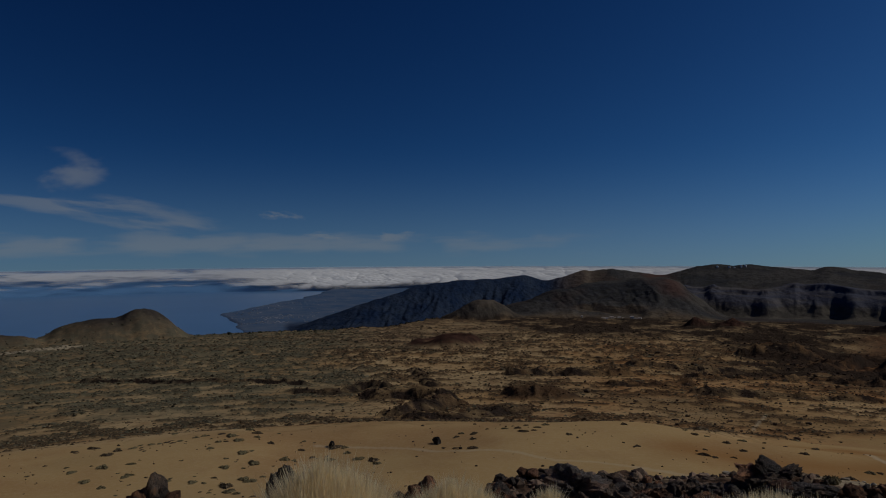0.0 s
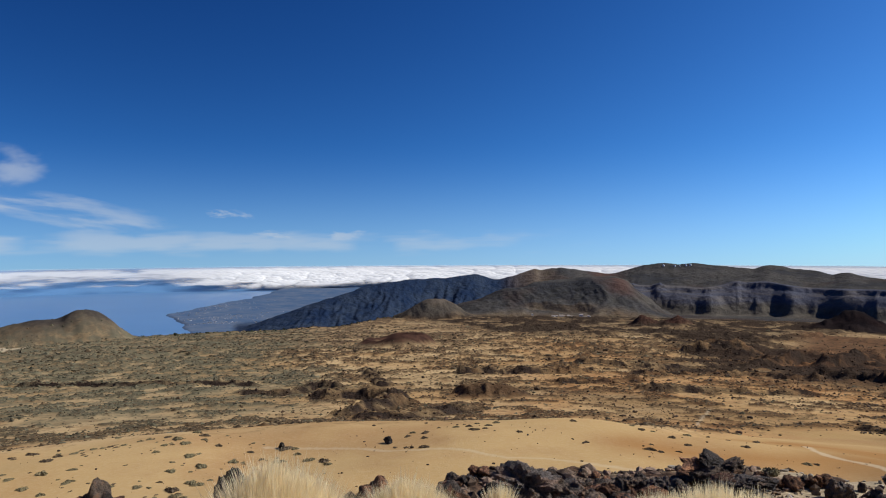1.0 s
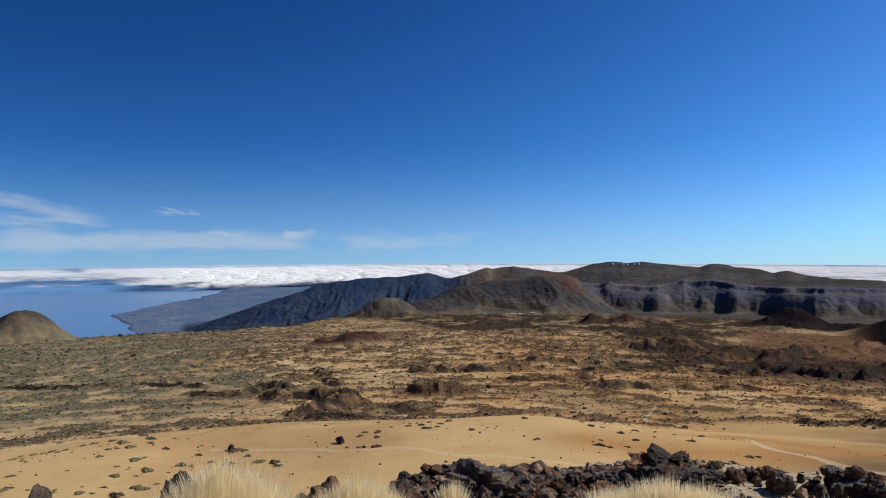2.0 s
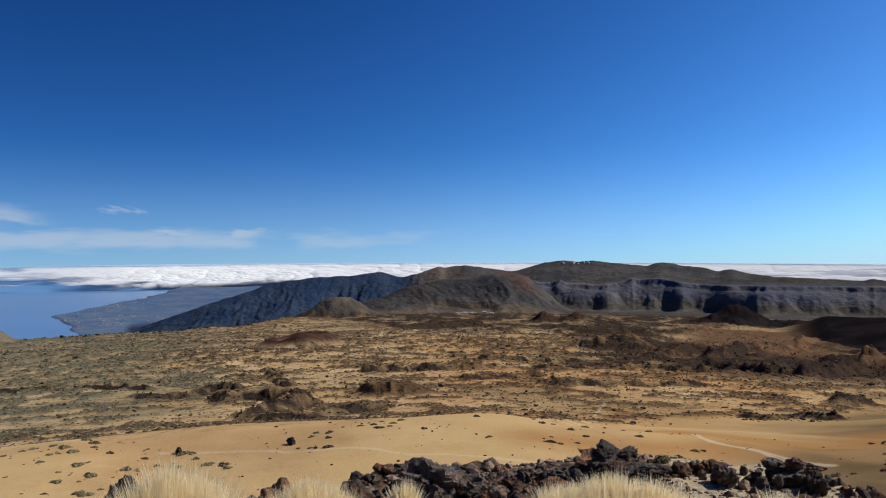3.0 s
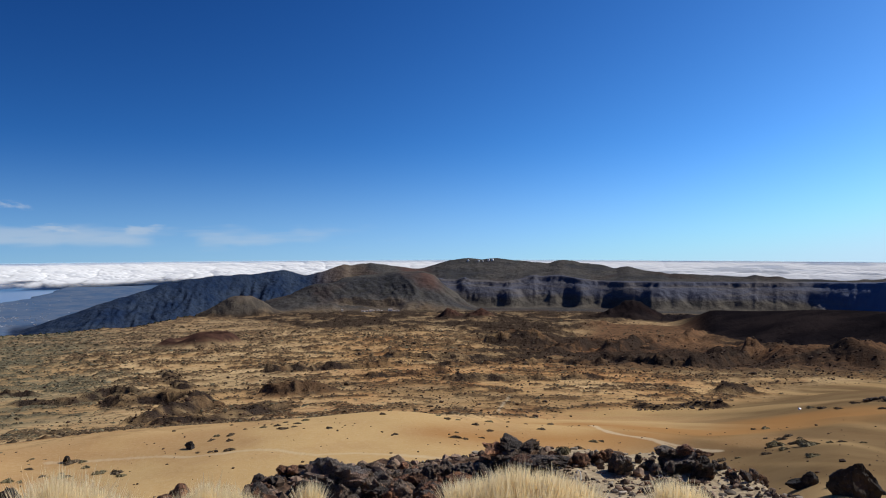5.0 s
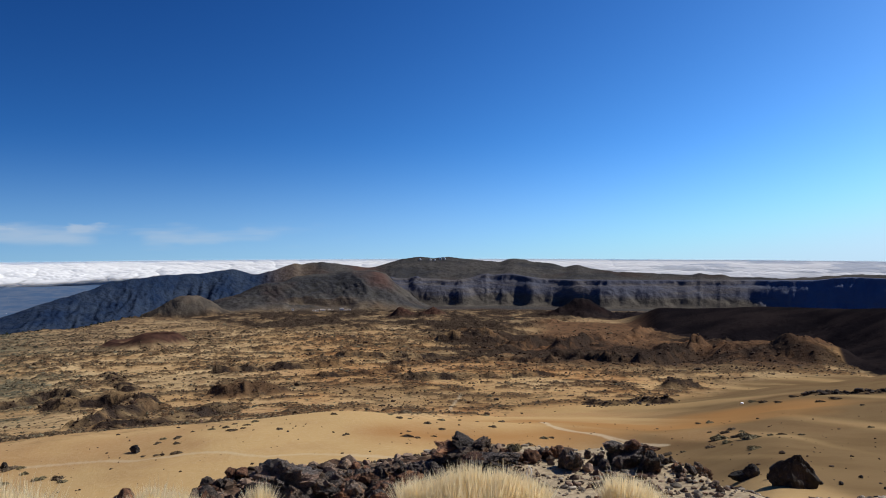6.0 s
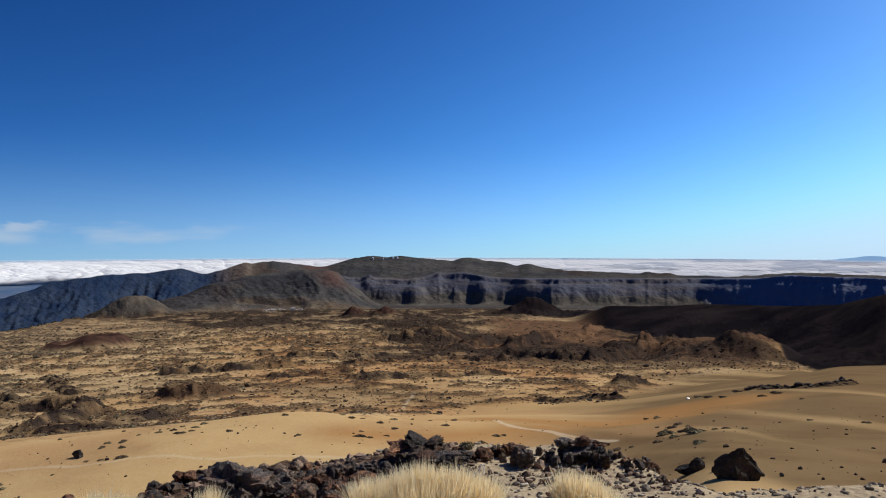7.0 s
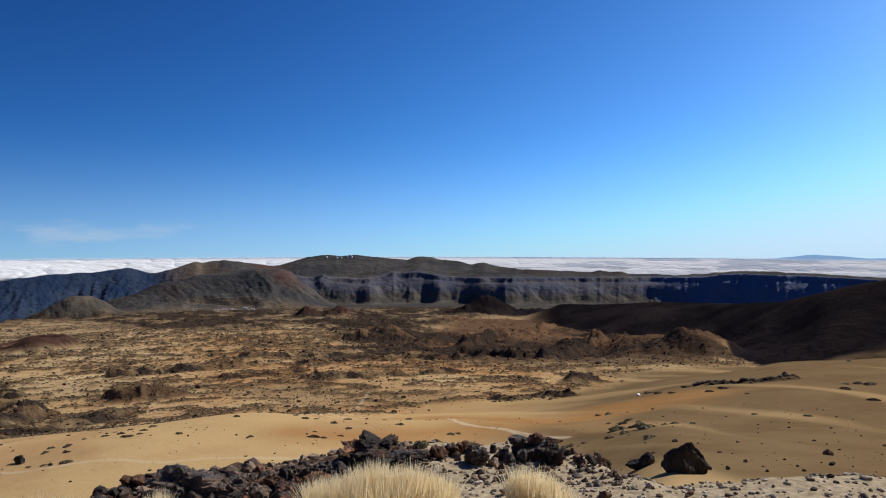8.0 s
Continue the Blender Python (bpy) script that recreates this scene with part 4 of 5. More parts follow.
# ---------------------------------------------------------------- rocks
def rock_material(name, a, b, c, scale):
    m, add, link, surf = material(name, 0.88)
    pos = add("ShaderNodeTexCoord").outputs["Object"]
    n = grain(add, link, scale, 7, 0.7, pos)
    fine = grain(add, link, scale * 5, 6, 0.75, pos)
    color = blend(add, link, span(add, link, n, 0.35, 0.62), a, b)
    color = blend(add, link, span(add, link, grain(add, link, scale * 0.4, 4, 0.6, pos), 0.5, 0.62, 0, 0.9), color, c)
    # high grains of the bump painted paler, its pits dark as if shaded
    color = blend(add, link, span(add, link, fine, 0.58, 0.72, 0, 0.45), color, (0.26, 0.20, 0.15))
    color = blend(add, link, span(add, link, fine, 0.46, 0.36, 0, 0.7), color, (0.024, 0.019, 0.016))
    info = add("ShaderNodeObjectInfo")
    tone = add("ShaderNodeHueSaturation")
    link(span(add, link, info.outputs["Random"], 0, 1, 1.0, 2.3), tone.inputs["Value"])
    link(color, tone.inputs["Color"])
    link(tone.outputs[0], surf.inputs["Base Color"])
    bump(add, link, surf, maths(add, link, "ADD", n, maths(add, link, "MULTIPLY", fine, 0.8)), 1.0, 0.25 / scale)
    return m


LAVA = rock_material("lava_rock", (0.075, 0.058, 0.047), (0.19, 0.140, 0.105), (0.27, 0.155, 0.09), 3.0)
CLINKER = rock_material("red_clinker", (0.075, 0.040, 0.027), (0.20, 0.105, 0.066), (0.34, 0.17, 0.09), 3.0)
CHARCOAL = rock_material("black_clinker", (0.042, 0.036, 0.034), (0.105, 0.088, 0.078), (0.17, 0.115, 0.085), 3.0)
BASALT = rock_material("basalt", (0.010, 0.009, 0.009), (0.022, 0.019, 0.017), (0.034, 0.027, 0.022), 1.6)


def rock_mesh(name, seed, mat, levels=4, cuts=11, rough=0.16, jag=0.09, peak=0.0):
    """A broken block: a ball cut by planes, then pitted and knobbed."""
    pick = random.Random(seed)
    bm = bmesh.new()
    bmesh.ops.create_icosphere(bm, subdivisions=levels, radius=1.0)
    planes = []
    for _ in range(cuts):
        n = Vector((pick.gauss(0, 1), pick.gauss(0, 1), pick.gauss(0, 0.9))).normalized()
        planes.append((n, pick.uniform(0.45, 0.9)))
    off = Vector((seed * 3.7, seed * 1.3, seed * 2.1))
    for v in bm.verts:
        d = v.co.normalized()
        k = 1.0
        for n, h in planes:
            c = d.dot(n)
            if c > 0.05:
                k = min(k, h / c)
        k += rough * noise.fractal(d * 1.7 + off, 0.8, 2.1, 5) * 0.6
        k += 0.22 * rough * noise.fractal(d * 5.5 + off, 0.7, 2.1, 3)
        k -= jag * max(0.0, noise.ridged_multi_fractal(d * 3.1 + off, 0.8, 2.1, 4, 1.0, 2.0) - 0.9)
        v.co = d * k
        if peak:
            pinch = 1 - peak * max(0.0, v.co.z + 0.2)
            v.co.x, v.co.y = v.co.x * pinch + 0.12 * v.co.z, v.co.y * pinch
    me = bpy.data.meshes.new(name)
    bm.to_mesh(me)
    bm.free()
    me.materials.append(mat)
    me.polygons.foreach_set("use_smooth", np.full(len(me.polygons), levels < 4))
    return me


PUMICE = rock_material("white_pumice", (0.62, 0.60, 0.56), (0.74, 0.72, 0.68), (0.8, 0.78, 0.74), 2.0)
LAVA_MESHES = [rock_mesh("lava_block", 10 + i, (LAVA, CLINKER, CHARCOAL)[i % 3], 4, 13 + i % 4, 0.34, 0.2) for i in range(12)]
SMALL_MESHES = [rock_mesh("lava_block", 30 + i, (LAVA, CLINKER, CHARCOAL)[i % 3], 3, 11 + i % 4, 0.30, 0.14) for i in range(12)]
ROCK_TOP = [(3.5, 17.7), (6.9, 17.6), (7.9, 17.0), (9.5, 16.5), (10.8, 16.55), (13.0, 17.2), (15.5, 16.9), (17.7, 16.4), (20.6, 16.0), (21.4, 16.4), (22.4, 15.5), (23.1, 14.95),
            (24.5, 14.9), (25.9, 15.4), (27.3, 16.0), (29.5, 15.4), (32.4, 15.1), (33.7, 15.7), (35.7, 15.55), (36.2, 14.65), (37.3, 14.5), (37.8, 15.1), (38.6, 15.7),
            (39.9, 16.0), (41.6, 16.9), (42.5, 17.2), (44, 18)]
dice = random.Random(3)
LAVA_LABELS = ("dark pitted lava block in a heap on the knoll", "reddish-brown broken lava block on the knoll", "blackish lava lump among dry grass")


def lava_block(x, y, wide, tall, base=None, label=None):
    ob = new("lava_block", dice.choice(LAVA_MESHES if wide > 0.2 else SMALL_MESHES))
    g = ground_at(x, y) if base is None else base
    half = 0.5 * tall
    ob.matrix_basis = Matrix.LocRotScale((x, y, g + half * 0.72), Euler((dice.uniform(-0.35, 0.35), dice.uniform(-0.35, 0.35), dice.uniform(0, 6.28))),
                                         (wide * 0.6, wide * dice.uniform(0.45, 0.65), half * 1.2))
    return tagged(ob, label or dice.choice(LAVA_LABELS), "rock", "lava blocks on the knoll")


az = 3.6
while az < 42.8:
    top = float(along(ROCK_TOP, np.array([az]))[0])
    dist = 6.9 + dice.uniform(-0.35, 0.35)
    x, y = plan(az, dist)
    g = ground_at(x, y)
    tall = max(0.12, EYE - dist * math.tan(radians(top)) - g)
    tall *= dice.uniform(0.55, 1.05)
    wide = min(0.34, max(0.12 if az < 26 else 0.07, tall * dice.uniform(0.7, 1.2)))
    if not (26.5 < az < 35.3 or az > 38.5) or dice.random() < 0.92:
        lava_block(x, y, wide, tall)
    az += math.degrees(wide / dist) * (0.42 if az < 26 else 0.5)
for _ in range(150):
    az = dice.uniform(3.5, 43)
    if az > 26 and dice.random() < 0.4:
        continue
    if dice.random() < 0.6:
        az = dice.uniform(9, 22)
    top = float(along(ROCK_TOP, np.array([az]))[0])
    dist = dice.uniform(5.6, 7.0)
    x, y = plan(az, dist)
    room = max(0.05, EYE - dist * math.tan(radians(top + 0.4)) - ground_at(x, y))
    size = dice.uniform(0.02, 0.065) if az > 26 else dice.uniform(0.06, 0.2)
    lava_block(x, y, size * dice.uniform(1.0, 1.5), min(size, room))
for a, d, w, top, label in ((10.3, 6.2, 0.60, 16.5, "large grey pitted lava block beside dry grass"), (23.9, 6.9, 0.40, 15.2, "tall dark lava block crowning the heap"),
                            (36.8, 6.9, 0.33, 14.9, "upright dark red-brown lava block"), (25.9, 6.4, 0.42, 16.2, "broad blackish lava block"),
                            (-21.7, 4.9, 0.2, 16.0, "jagged dark lava spur on the edge of the knoll"), (-20.5, 4.8, 0.18, 17.4, "brown pitted lava spur on the edge"),
                            (-22.9, 4.7, 0.18, 17.5, "dark broken lava stone on the edge"), (-12.2, 5.0, 0.2, 16.2, "rounded brown lava stone beside a tussock"),
                            (-1.5, 5.4, 0.22, 17.25, "round dark lava stone beside a tussock"), (-2.4, 5.3, 0.22, 18.0, "blackish lava stone beside a tussock"),
                            (4.4, 6.0, 0.22, 17.9, "small lava stone beside a tussock")):
    x, y = plan(a, d)
    rise = EYE - d * math.tan(radians(top)) - ground_at(x, y)
    if w > 0.55:
        lava_block(x, y, w, 1.2 * rise, label=label)
        continue
    # slender ones are a lower block with smaller pieces on top
    lava_block(x, y, 1.35 * w, 0.92 * rise, label=label)
    for side, part_of in ((0.0, 1.0), (-0.35, 0.86), (0.4, 0.8)):
        bx, by = plan(a + math.degrees(side * w / d), d + 0.05)
        lava_block(bx, by, 0.8 * w, 0.42 * rise, ground_at(bx, by) + (0.64 * part_of) * rise, "brown pitted piece of broken lava")

# boulders that rolled out on the sand: azimuth, distance, width, depth, height
for i, (a, d, w, p, t, label) in enumerate(((48.1, 58.4, 3.5, 2.9, 3.05, "great pointed blackish boulder lying on brown sand"), (44.5, 66.9, 2.7, 1.5, 1.1, "low flat-topped grey boulder on brown sand"),
                                     (45.35, 66.6, 1.5, 1.1, 1.2, "grey boulder leaning on a lower one"), (41.2, 79.5, 1.3, 1.2, 1.35, "dark pointed boulder on the sand slope"),
                                     (-0.5, 109.9, 1.8, 1.6, 1.05, "round dark boulder alone on ochre sand"), (-8.7, 115.2, 1.35, 1.3, 0.95, "small round dark boulder on ochre sand"),
                                     (46.4, 62.8, 0.6, 0.5, 0.45, "small dark stone beside boulders"), (49.6, 60.9, 0.5, 0.45, 0.35, "small dark stone beside a great boulder"),
                                     (50.9, 61.6, 0.45, 0.4, 0.3, "small dark stone on brown sand"), (53.0, 55.8, 0.5, 0.4, 0.3, "small dark stone on brown sand"),
                                     (57.7, 68.8, 0.6, 0.5, 0.35, "small dark stone on brown sand"), (52.1, 66.2, 0.4, 0.35, 0.3, "small dark stone on brown sand"), (14.6, 93.2, 0.6, 0.5, 0.45, "small brown stone on ochre sand"))):
    ob = new("boulder", rock_mesh("boulder", 60 + i, BASALT, 4, 13, 0.2, 0.09, 0.62 if i in (0, 3) else 0.0))
    x, y = plan(a, d)
    ob.matrix_basis = Matrix.LocRotScale((x, y, ground_at(x, y) + 0.36 * t), Euler((0, 0, radians(-a) if i < 3 else 1.3 * i)), (w * 0.56, p * 0.56, t * 0.6))
    tagged(ob, label, "boulder", "boulders on the sand")


ob = new("pale_stone", rock_mesh("pale_stone", 91, PUMICE, 3, 9, 0.15, 0.05))
x, y = plan(44.56, 182.5)
ob.matrix_basis = Matrix.LocRotScale((x, y, ground_at(x, y) + 0.15), Euler((0, 0, 0.4)), (0.62, 0.4, 0.32))
tagged(ob, "single whitish pumice stone on the sand slope", "stone")


# ---------------------------------------------------------------- dry grass
def grass_material(name, a, b):
    m, add, link, surf = material(name, 0.75)
    geo = add("ShaderNodeNewGeometry")
    color = blend(add, link, geo.outputs["Random Per Island"], a, b)
    link(color, surf.inputs["Base Color"])
    glow = add("ShaderNodeBsdfTranslucent")
    link(color, glow.inputs["Color"])
    mix = add("ShaderNodeMixShader", Fac=0.5)
    end = [n for n in m.node_tree.nodes if n.type == "OUTPUT_MATERIAL"][0]
    link(surf.outputs[0], mix.inputs[1])
    link(glow.outputs[0], mix.inputs[2])
    link(mix.outputs[0], end.inputs["Surface"])
    return m


STRAW = grass_material("dry_straw", (0.82, 0.68, 0.42), (0.95, 0.86, 0.62))


def tussock(az, dist, wide, top, blades, seed, label, spread=0.45):
    """A clump of dry blades, each a tapered bent strip; top is how far below eye level it ends, in degrees."""
    g = np.random.default_rng(seed)
    n = blades
    cx, cy = plan(az, dist)
    tall = (EYE - dist * math.tan(radians(top)) - ground_at(cx, cy)) * 1.06
    ang, rad = g.uniform(0, 2 * np.pi, n), np.sqrt(g.random(n)) * wide * 0.42
    bx, by = cx + rad * np.cos(ang), cy + rad * np.sin(ang)
    bz = relief(bx, by)[0] - 0.02
    lean = 0.6 * spread * (rad / (wide * 0.42)) * g.uniform(0.0, 1.0, n) + g.normal(0, 0.12, n)
    head = ang + g.normal(0, 0.5, n)
    tip = 0.5 + 0.5 * np.sin(7 * bx / wide + seed) * np.sin(5 * by / wide + 2 * seed)
    high = tall * (1.02 - 0.38 * g.random(n) - 0.16 * tip + 0.12 * (g.random(n) < 0.04)) * (1 - 0.16 * (rad / (wide * 0.42)) ** 2)
    width = g.uniform(0.0018, 0.0042, n)
    face = g.uniform(0, np.pi, n)
    verts, faces = [], []
    for k, (h, w) in enumerate(((0, 1), (0.4, 0.9), (0.75, 0.6), (1.0, 0.12))):
        off = lean * high * h ** 1.8
        px, py, pz = bx + off * np.cos(head), by + off * np.sin(head), bz + high * h * (1 - 0.15 * lean * h)
        dx, dy = np.cos(face) * width * w, np.sin(face) * width * w
        verts += [np.stack([px - dx, py - dy, pz], 1), np.stack([px + dx, py + dy, pz], 1)]
    V = np.stack(verts, 1).reshape(-1, 3)
    base = np.arange(n)[:, None] * 8
    F = np.concatenate([base + np.array([[2 * k, 2 * k + 1, 2 * k + 3, 2 * k + 2]]) for k in range(3)], 0)
    ob = new("grass_tussock", mesh_from("grass_tussock", V, F, STRAW))
    return tagged(ob, label, "grass", "dry grass on the knoll", "stuff")


tussock(-9.4, 4.5, 0.60, 15.7, 12000, 1, "tall pale straw-coloured tussock of dry grass")
tussock(-6.8, 4.4, 0.40, 16.6, 7000, 2, "leaning straw-coloured tussock of dry grass", 0.6)
tussock(0.1, 4.9, 0.38, 17.1, 6500, 3, "short pale tussock of dry grass between stones")
tussock(2.6, 5.0, 0.28, 17.6, 3200, 4, "thin pale tussock of dry grass between stones")
tussock(8.2, 5.7, 0.20, 17.4, 800, 5, "small dry tussock in front of a lava block")
tussock(21.6, 5.1, 0.56, 17.3, 4500, 6, "wide dry straw tussock in front of lava blocks")
tussock(24.8, 5.0, 0.62, 16.8, 5500, 7, "wide dry straw tussock in front of lava blocks")
tussock(28.0, 5.0, 0.50, 17.2, 4000, 8, "dry straw tussock on the pale scree")
tussock(36.4, 5.2, 0.34, 16.8, 1700, 9, "upright dry tussock in front of a lava block")
tussock(38.3, 5.1, 0.28, 17.7, 1000, 10, "small dry tussock at the edge of the scree")


def dead_stem():
    """A bleached bent stem that stands up out of the grass."""
    cu = bpy.data.curves.new("dead_stem", "CURVE")
    cu.dimensions, cu.bevel_depth, cu.bevel_resolution = "3D", 0.006, 2
    sp = cu.splines.new("POLY")
    x, y = plan(28.8, 5.6)
    g = ground_at(x, y) - 0.15
    pts = [(0, 0, -0.02), (0.004, 0, 0.18), (0.012, 0.0, 0.30), (0.006, 0, 0.37), (0.022, 0, 0.42), (0.038, 0, 0.40), (0.048, 0.01, 0.34)]
    sp.points.add(len(pts) - 1)
    for p, q in zip(sp.points, pts):
        p.co = (x + q[0] * 0.85, y - q[0] * 0.5 + q[1], g + q[2], 1)
    tmp = new("dead_stem", cu)
    me = bpy.data.meshes.new_from_object(tmp)
    bpy.data.objects.remove(tmp)
    me.materials.append(BLEACHED)
    return tagged(new("dead_stem", me), "bleached white bent dead stem in dry grass", "plant")


BLEACHED = plain_material("bleached_wood", (0.75, 0.72, 0.66), (0.85, 0.83, 0.8), 40, 0.8, 0.002)
dead_stem()


# ---------------------------------------------------------------- stones on the scree of the knoll
def scatter(name, x, y, size, flat, mat, seed, label, category, squash=1.0):
    """Many small angular stones or shrubs in one mesh."""
    g = np.random.default_rng(seed)
    n = len(x)
    bm = bmesh.new()
    bmesh.ops.create_icosphere(bm, subdivisions=1, radius=1.0)
    unit = np.array([v.co[:] for v in bm.verts])
    tris = np.array([[v.index for v in f.verts] for f in bm.faces])
    bm.free()
    z = relief(x, y)[0]
    jit = 1 + g.uniform(-0.38, 0.3, (n, len(unit), 1))
    V = unit[None] * jit
    spin = g.uniform(0, 2 * np.pi, n)
    sx, sy, sz = size * g.uniform(0.75, 1.5, n), size * g.uniform(0.7, 1.2, n), size * flat * g.uniform(0.6, 1.3, n)
    lx, ly, lz = V[..., 0] * sx[:, None], V[..., 1] * sy[:, None], V[..., 2] * sz[:, None]
    c, s = np.cos(spin)[:, None], np.sin(spin)[:, None]
    P = np.stack([x[:, None] + lx * c - ly * s, y[:, None] + lx * s + ly * c, z[:, None] + lz + sz[:, None] * 0.3], -1)
    F = (np.arange(n)[:, None, None] * len(unit) + tris[None]).reshape(-1, 3)
    return tagged(new(name, mesh_from(name, P.reshape(-1, 3), F, mat, False)), label, category, kind="stuff")


def sector(n, az0, az1, r0, r1, g):
    a, r = np.radians(g.uniform(az0, az1, n)), np.exp(g.uniform(math.log(r0), math.log(r1), n))
    return r * np.sin(a), r * np.cos(a)


PEBBLE = plain_material("pale_pebbles", (0.17, 0.14, 0.105), (0.38, 0.33, 0.26), 9, 0.9, 0.01, 0.6, 5, 0.6)
RUBBLE = plain_material("rock_rubble", (0.075, 0.052, 0.04), (0.24, 0.165, 0.115), 12, 0.92, 0.01, 0.7, 5, 0.6)
LAVA_DARK = plain_material("outcrop_lava", (0.028, 0.022, 0.019), (0.075, 0.05, 0.036), 0.9, 0.92, 0.1, 0.7, 5, 0.4)
CHIPS = plain_material("lava_chips", (0.034, 0.023, 0.017), (0.10, 0.058, 0.035), 0.9, 0.92, 0.1, 0.7, 5, 0.5)
g = np.random.default_rng(21)
x, y = sector(3600, 3, 64, 4.3, 7.8, g)
scatter("scree_pebbles", x, y, g.gamma(1.6, 0.006, 3600) + 0.005, 0.7, PEBBLE, 22, "pale grey and brown pebbles covering the knoll", "pebbles")
x, y = sector(420, 3, 63, 4.6, 7.4, g)
scatter("scree_stones", x, y, g.gamma(1.6, 0.007, 420) + 0.008, 0.75, CHIPS, 23, "small dark lava chips strewn over pale scree", "stones")
x, y = sector(1500, 3.5, 27, 5.7, 7.6, g)
X, Y = sector(420, 27, 43, 6.0, 7.4, g)
scatter("loose_chips", X, Y, g.gamma(1.6, 0.008, 420) + 0.007, 0.8, RUBBLE, 27, "brown lava chips on the pale scree", "rubble")
scatter("rock_rubble", x, y, g.gamma(2.0, 0.010, 1500) + 0.010, 0.8, RUBBLE, 26, "sharp brown rubble between the lava blocks", "rubble")
x, y = sector(900, -34, 63, 60, 140, g)
scatter("sand_stones", x, y, g.gamma(1.3, 0.05, 900) + 0.03, 0.7, CHIPS, 24, "tiny dark stones strewn over the sand", "stones")

spots = []
for line, spread, many in (([(48.8, 178), (50.2, 176), (52.2, 173), (54.2, 178), (55.2, 183)], 1.6, 220), ([(33.8, 236), (35.4, 225), (37.3, 227), (39.0, 219)], 4.0, 200)):
    p = np.array([plan(*q) for q in line])
    k = g.uniform(0, len(p) - 1.001, many)
    i, f = k.astype(int), (k % 1)[:, None]
    spots.append(p[i] * (1 - f) + p[i + 1] * f + g.normal(0, spread, (many, 2)) * np.array([1.0, 0.6]))
p = np.concatenate(spots)
scatter("outcrop_rocks", p[:, 0], p[:, 1], g.gamma(1.5, 0.11, len(p)) + 0.1, 0.7, LAVA_DARK, 25, "blackish rocks of a low outcrop in the sand", "rocks")

# ---------------------------------------------------------------- scrub and lava debris on the plain
g = np.random.default_rng(31)
x, y = sector(60000, -34, 63, 138, 2200, g)
_, c = relief(x, y)
r, a = np.hypot(x, y), np.degrees(np.arctan2(x, y))
want = (0.12 + 0.88 * c["brush"]) * (1 - c["sandy"]) * (0.25 + 0.75 * ease(150, 290, r)) * (1 - 0.7 * c["lava"]) * (1 - 0.8 * c["rust"]) * (1 - c["cinder"]) * (1 - ease(0.0, 0.05, c["flank"])) * (1 - 0.6 * ease(4, 18, a)) * (1 - 0.9 * c["ashen"])
keep = (g.random(60000) < want * 0.8) & (r < along(EDGE, np.clip(a, -40, 75)) - 20)
x, y, r, c = x[keep], y[keep], r[keep], {k: v[keep] for k, v in c.items()}
leafy = g.random(len(x)) < 0.15 + 0.7 * c["green"]
size = (0.2 + g.gamma(2.0, 0.15, len(x))) * np.clip(r / 420, 0.65, 2.4)
GREY_GREEN = plain_material("olive_scrub", (0.088, 0.079, 0.049), (0.145, 0.130, 0.082), 0.7, 0.95, 0.1, 0.6, 4, 0.4)
scatter("olive_scrub", x[leafy], y[leafy], size[leafy] * 1.1, 0.4, GREY_GREEN, 32, "low grey-green scrub dotted over the plain", "scrub")
scatter("dry_scrub", x[~leafy], y[~leafy], size[~leafy] * 1.1, 0.4, SCRUB, 33, "dry brown scrub dotted over the plain", "scrub")
x, y = sector(110000, -34, 63, 150, 1900, g)
_, c = relief(x, y)
r, a = np.hypot(x, y), np.degrees(np.arctan2(x, y))
want = np.maximum(np.maximum(c["lava"], 0.3 * c["rust"]), 0.22 * ease(-8, 10, a) * ease(0.0, 0.4, fbm(x, y, 30, 3, shift=8.0))) * (1 - c["sandy"]) * (1 - ease(0.0, 0.05, c["flank"]))
keep = (g.random(110000) < want * np.where(r < 500, 1.0, 0.6)) & (r < along(EDGE, np.clip(a, -40, 75)) - 20)
x, y, r = x[keep], y[keep], r[keep]
scatter("lava_debris", x, y, (0.12 + g.gamma(1.2, 0.19, len(x))) * np.clip(r / 420, 0.6, 1.5), 0.75, CHIPS, 34, "jagged dark lava rubble on the plain", "lava rubble")


PINE = plain_material("brink_pines", (0.018, 0.026, 0.014), (0.045, 0.052, 0.028), 0.3, 0.95, 0.2, 0.6, 4, 0.4)
a = g.uniform(-19, 4.5, 520)
r = along(EDGE, a) - 15 + g.normal(0, 22, 520) - 60 * g.random(520) ** 3
x, y = r * np.sin(np.radians(a)), r * np.cos(np.radians(a))
scatter("brink_pines", x, y, g.gamma(2.0, 0.4, 520) + 0.5, 0.9, PINE, 36, "dark green pines along the brink of the plain", "pines")


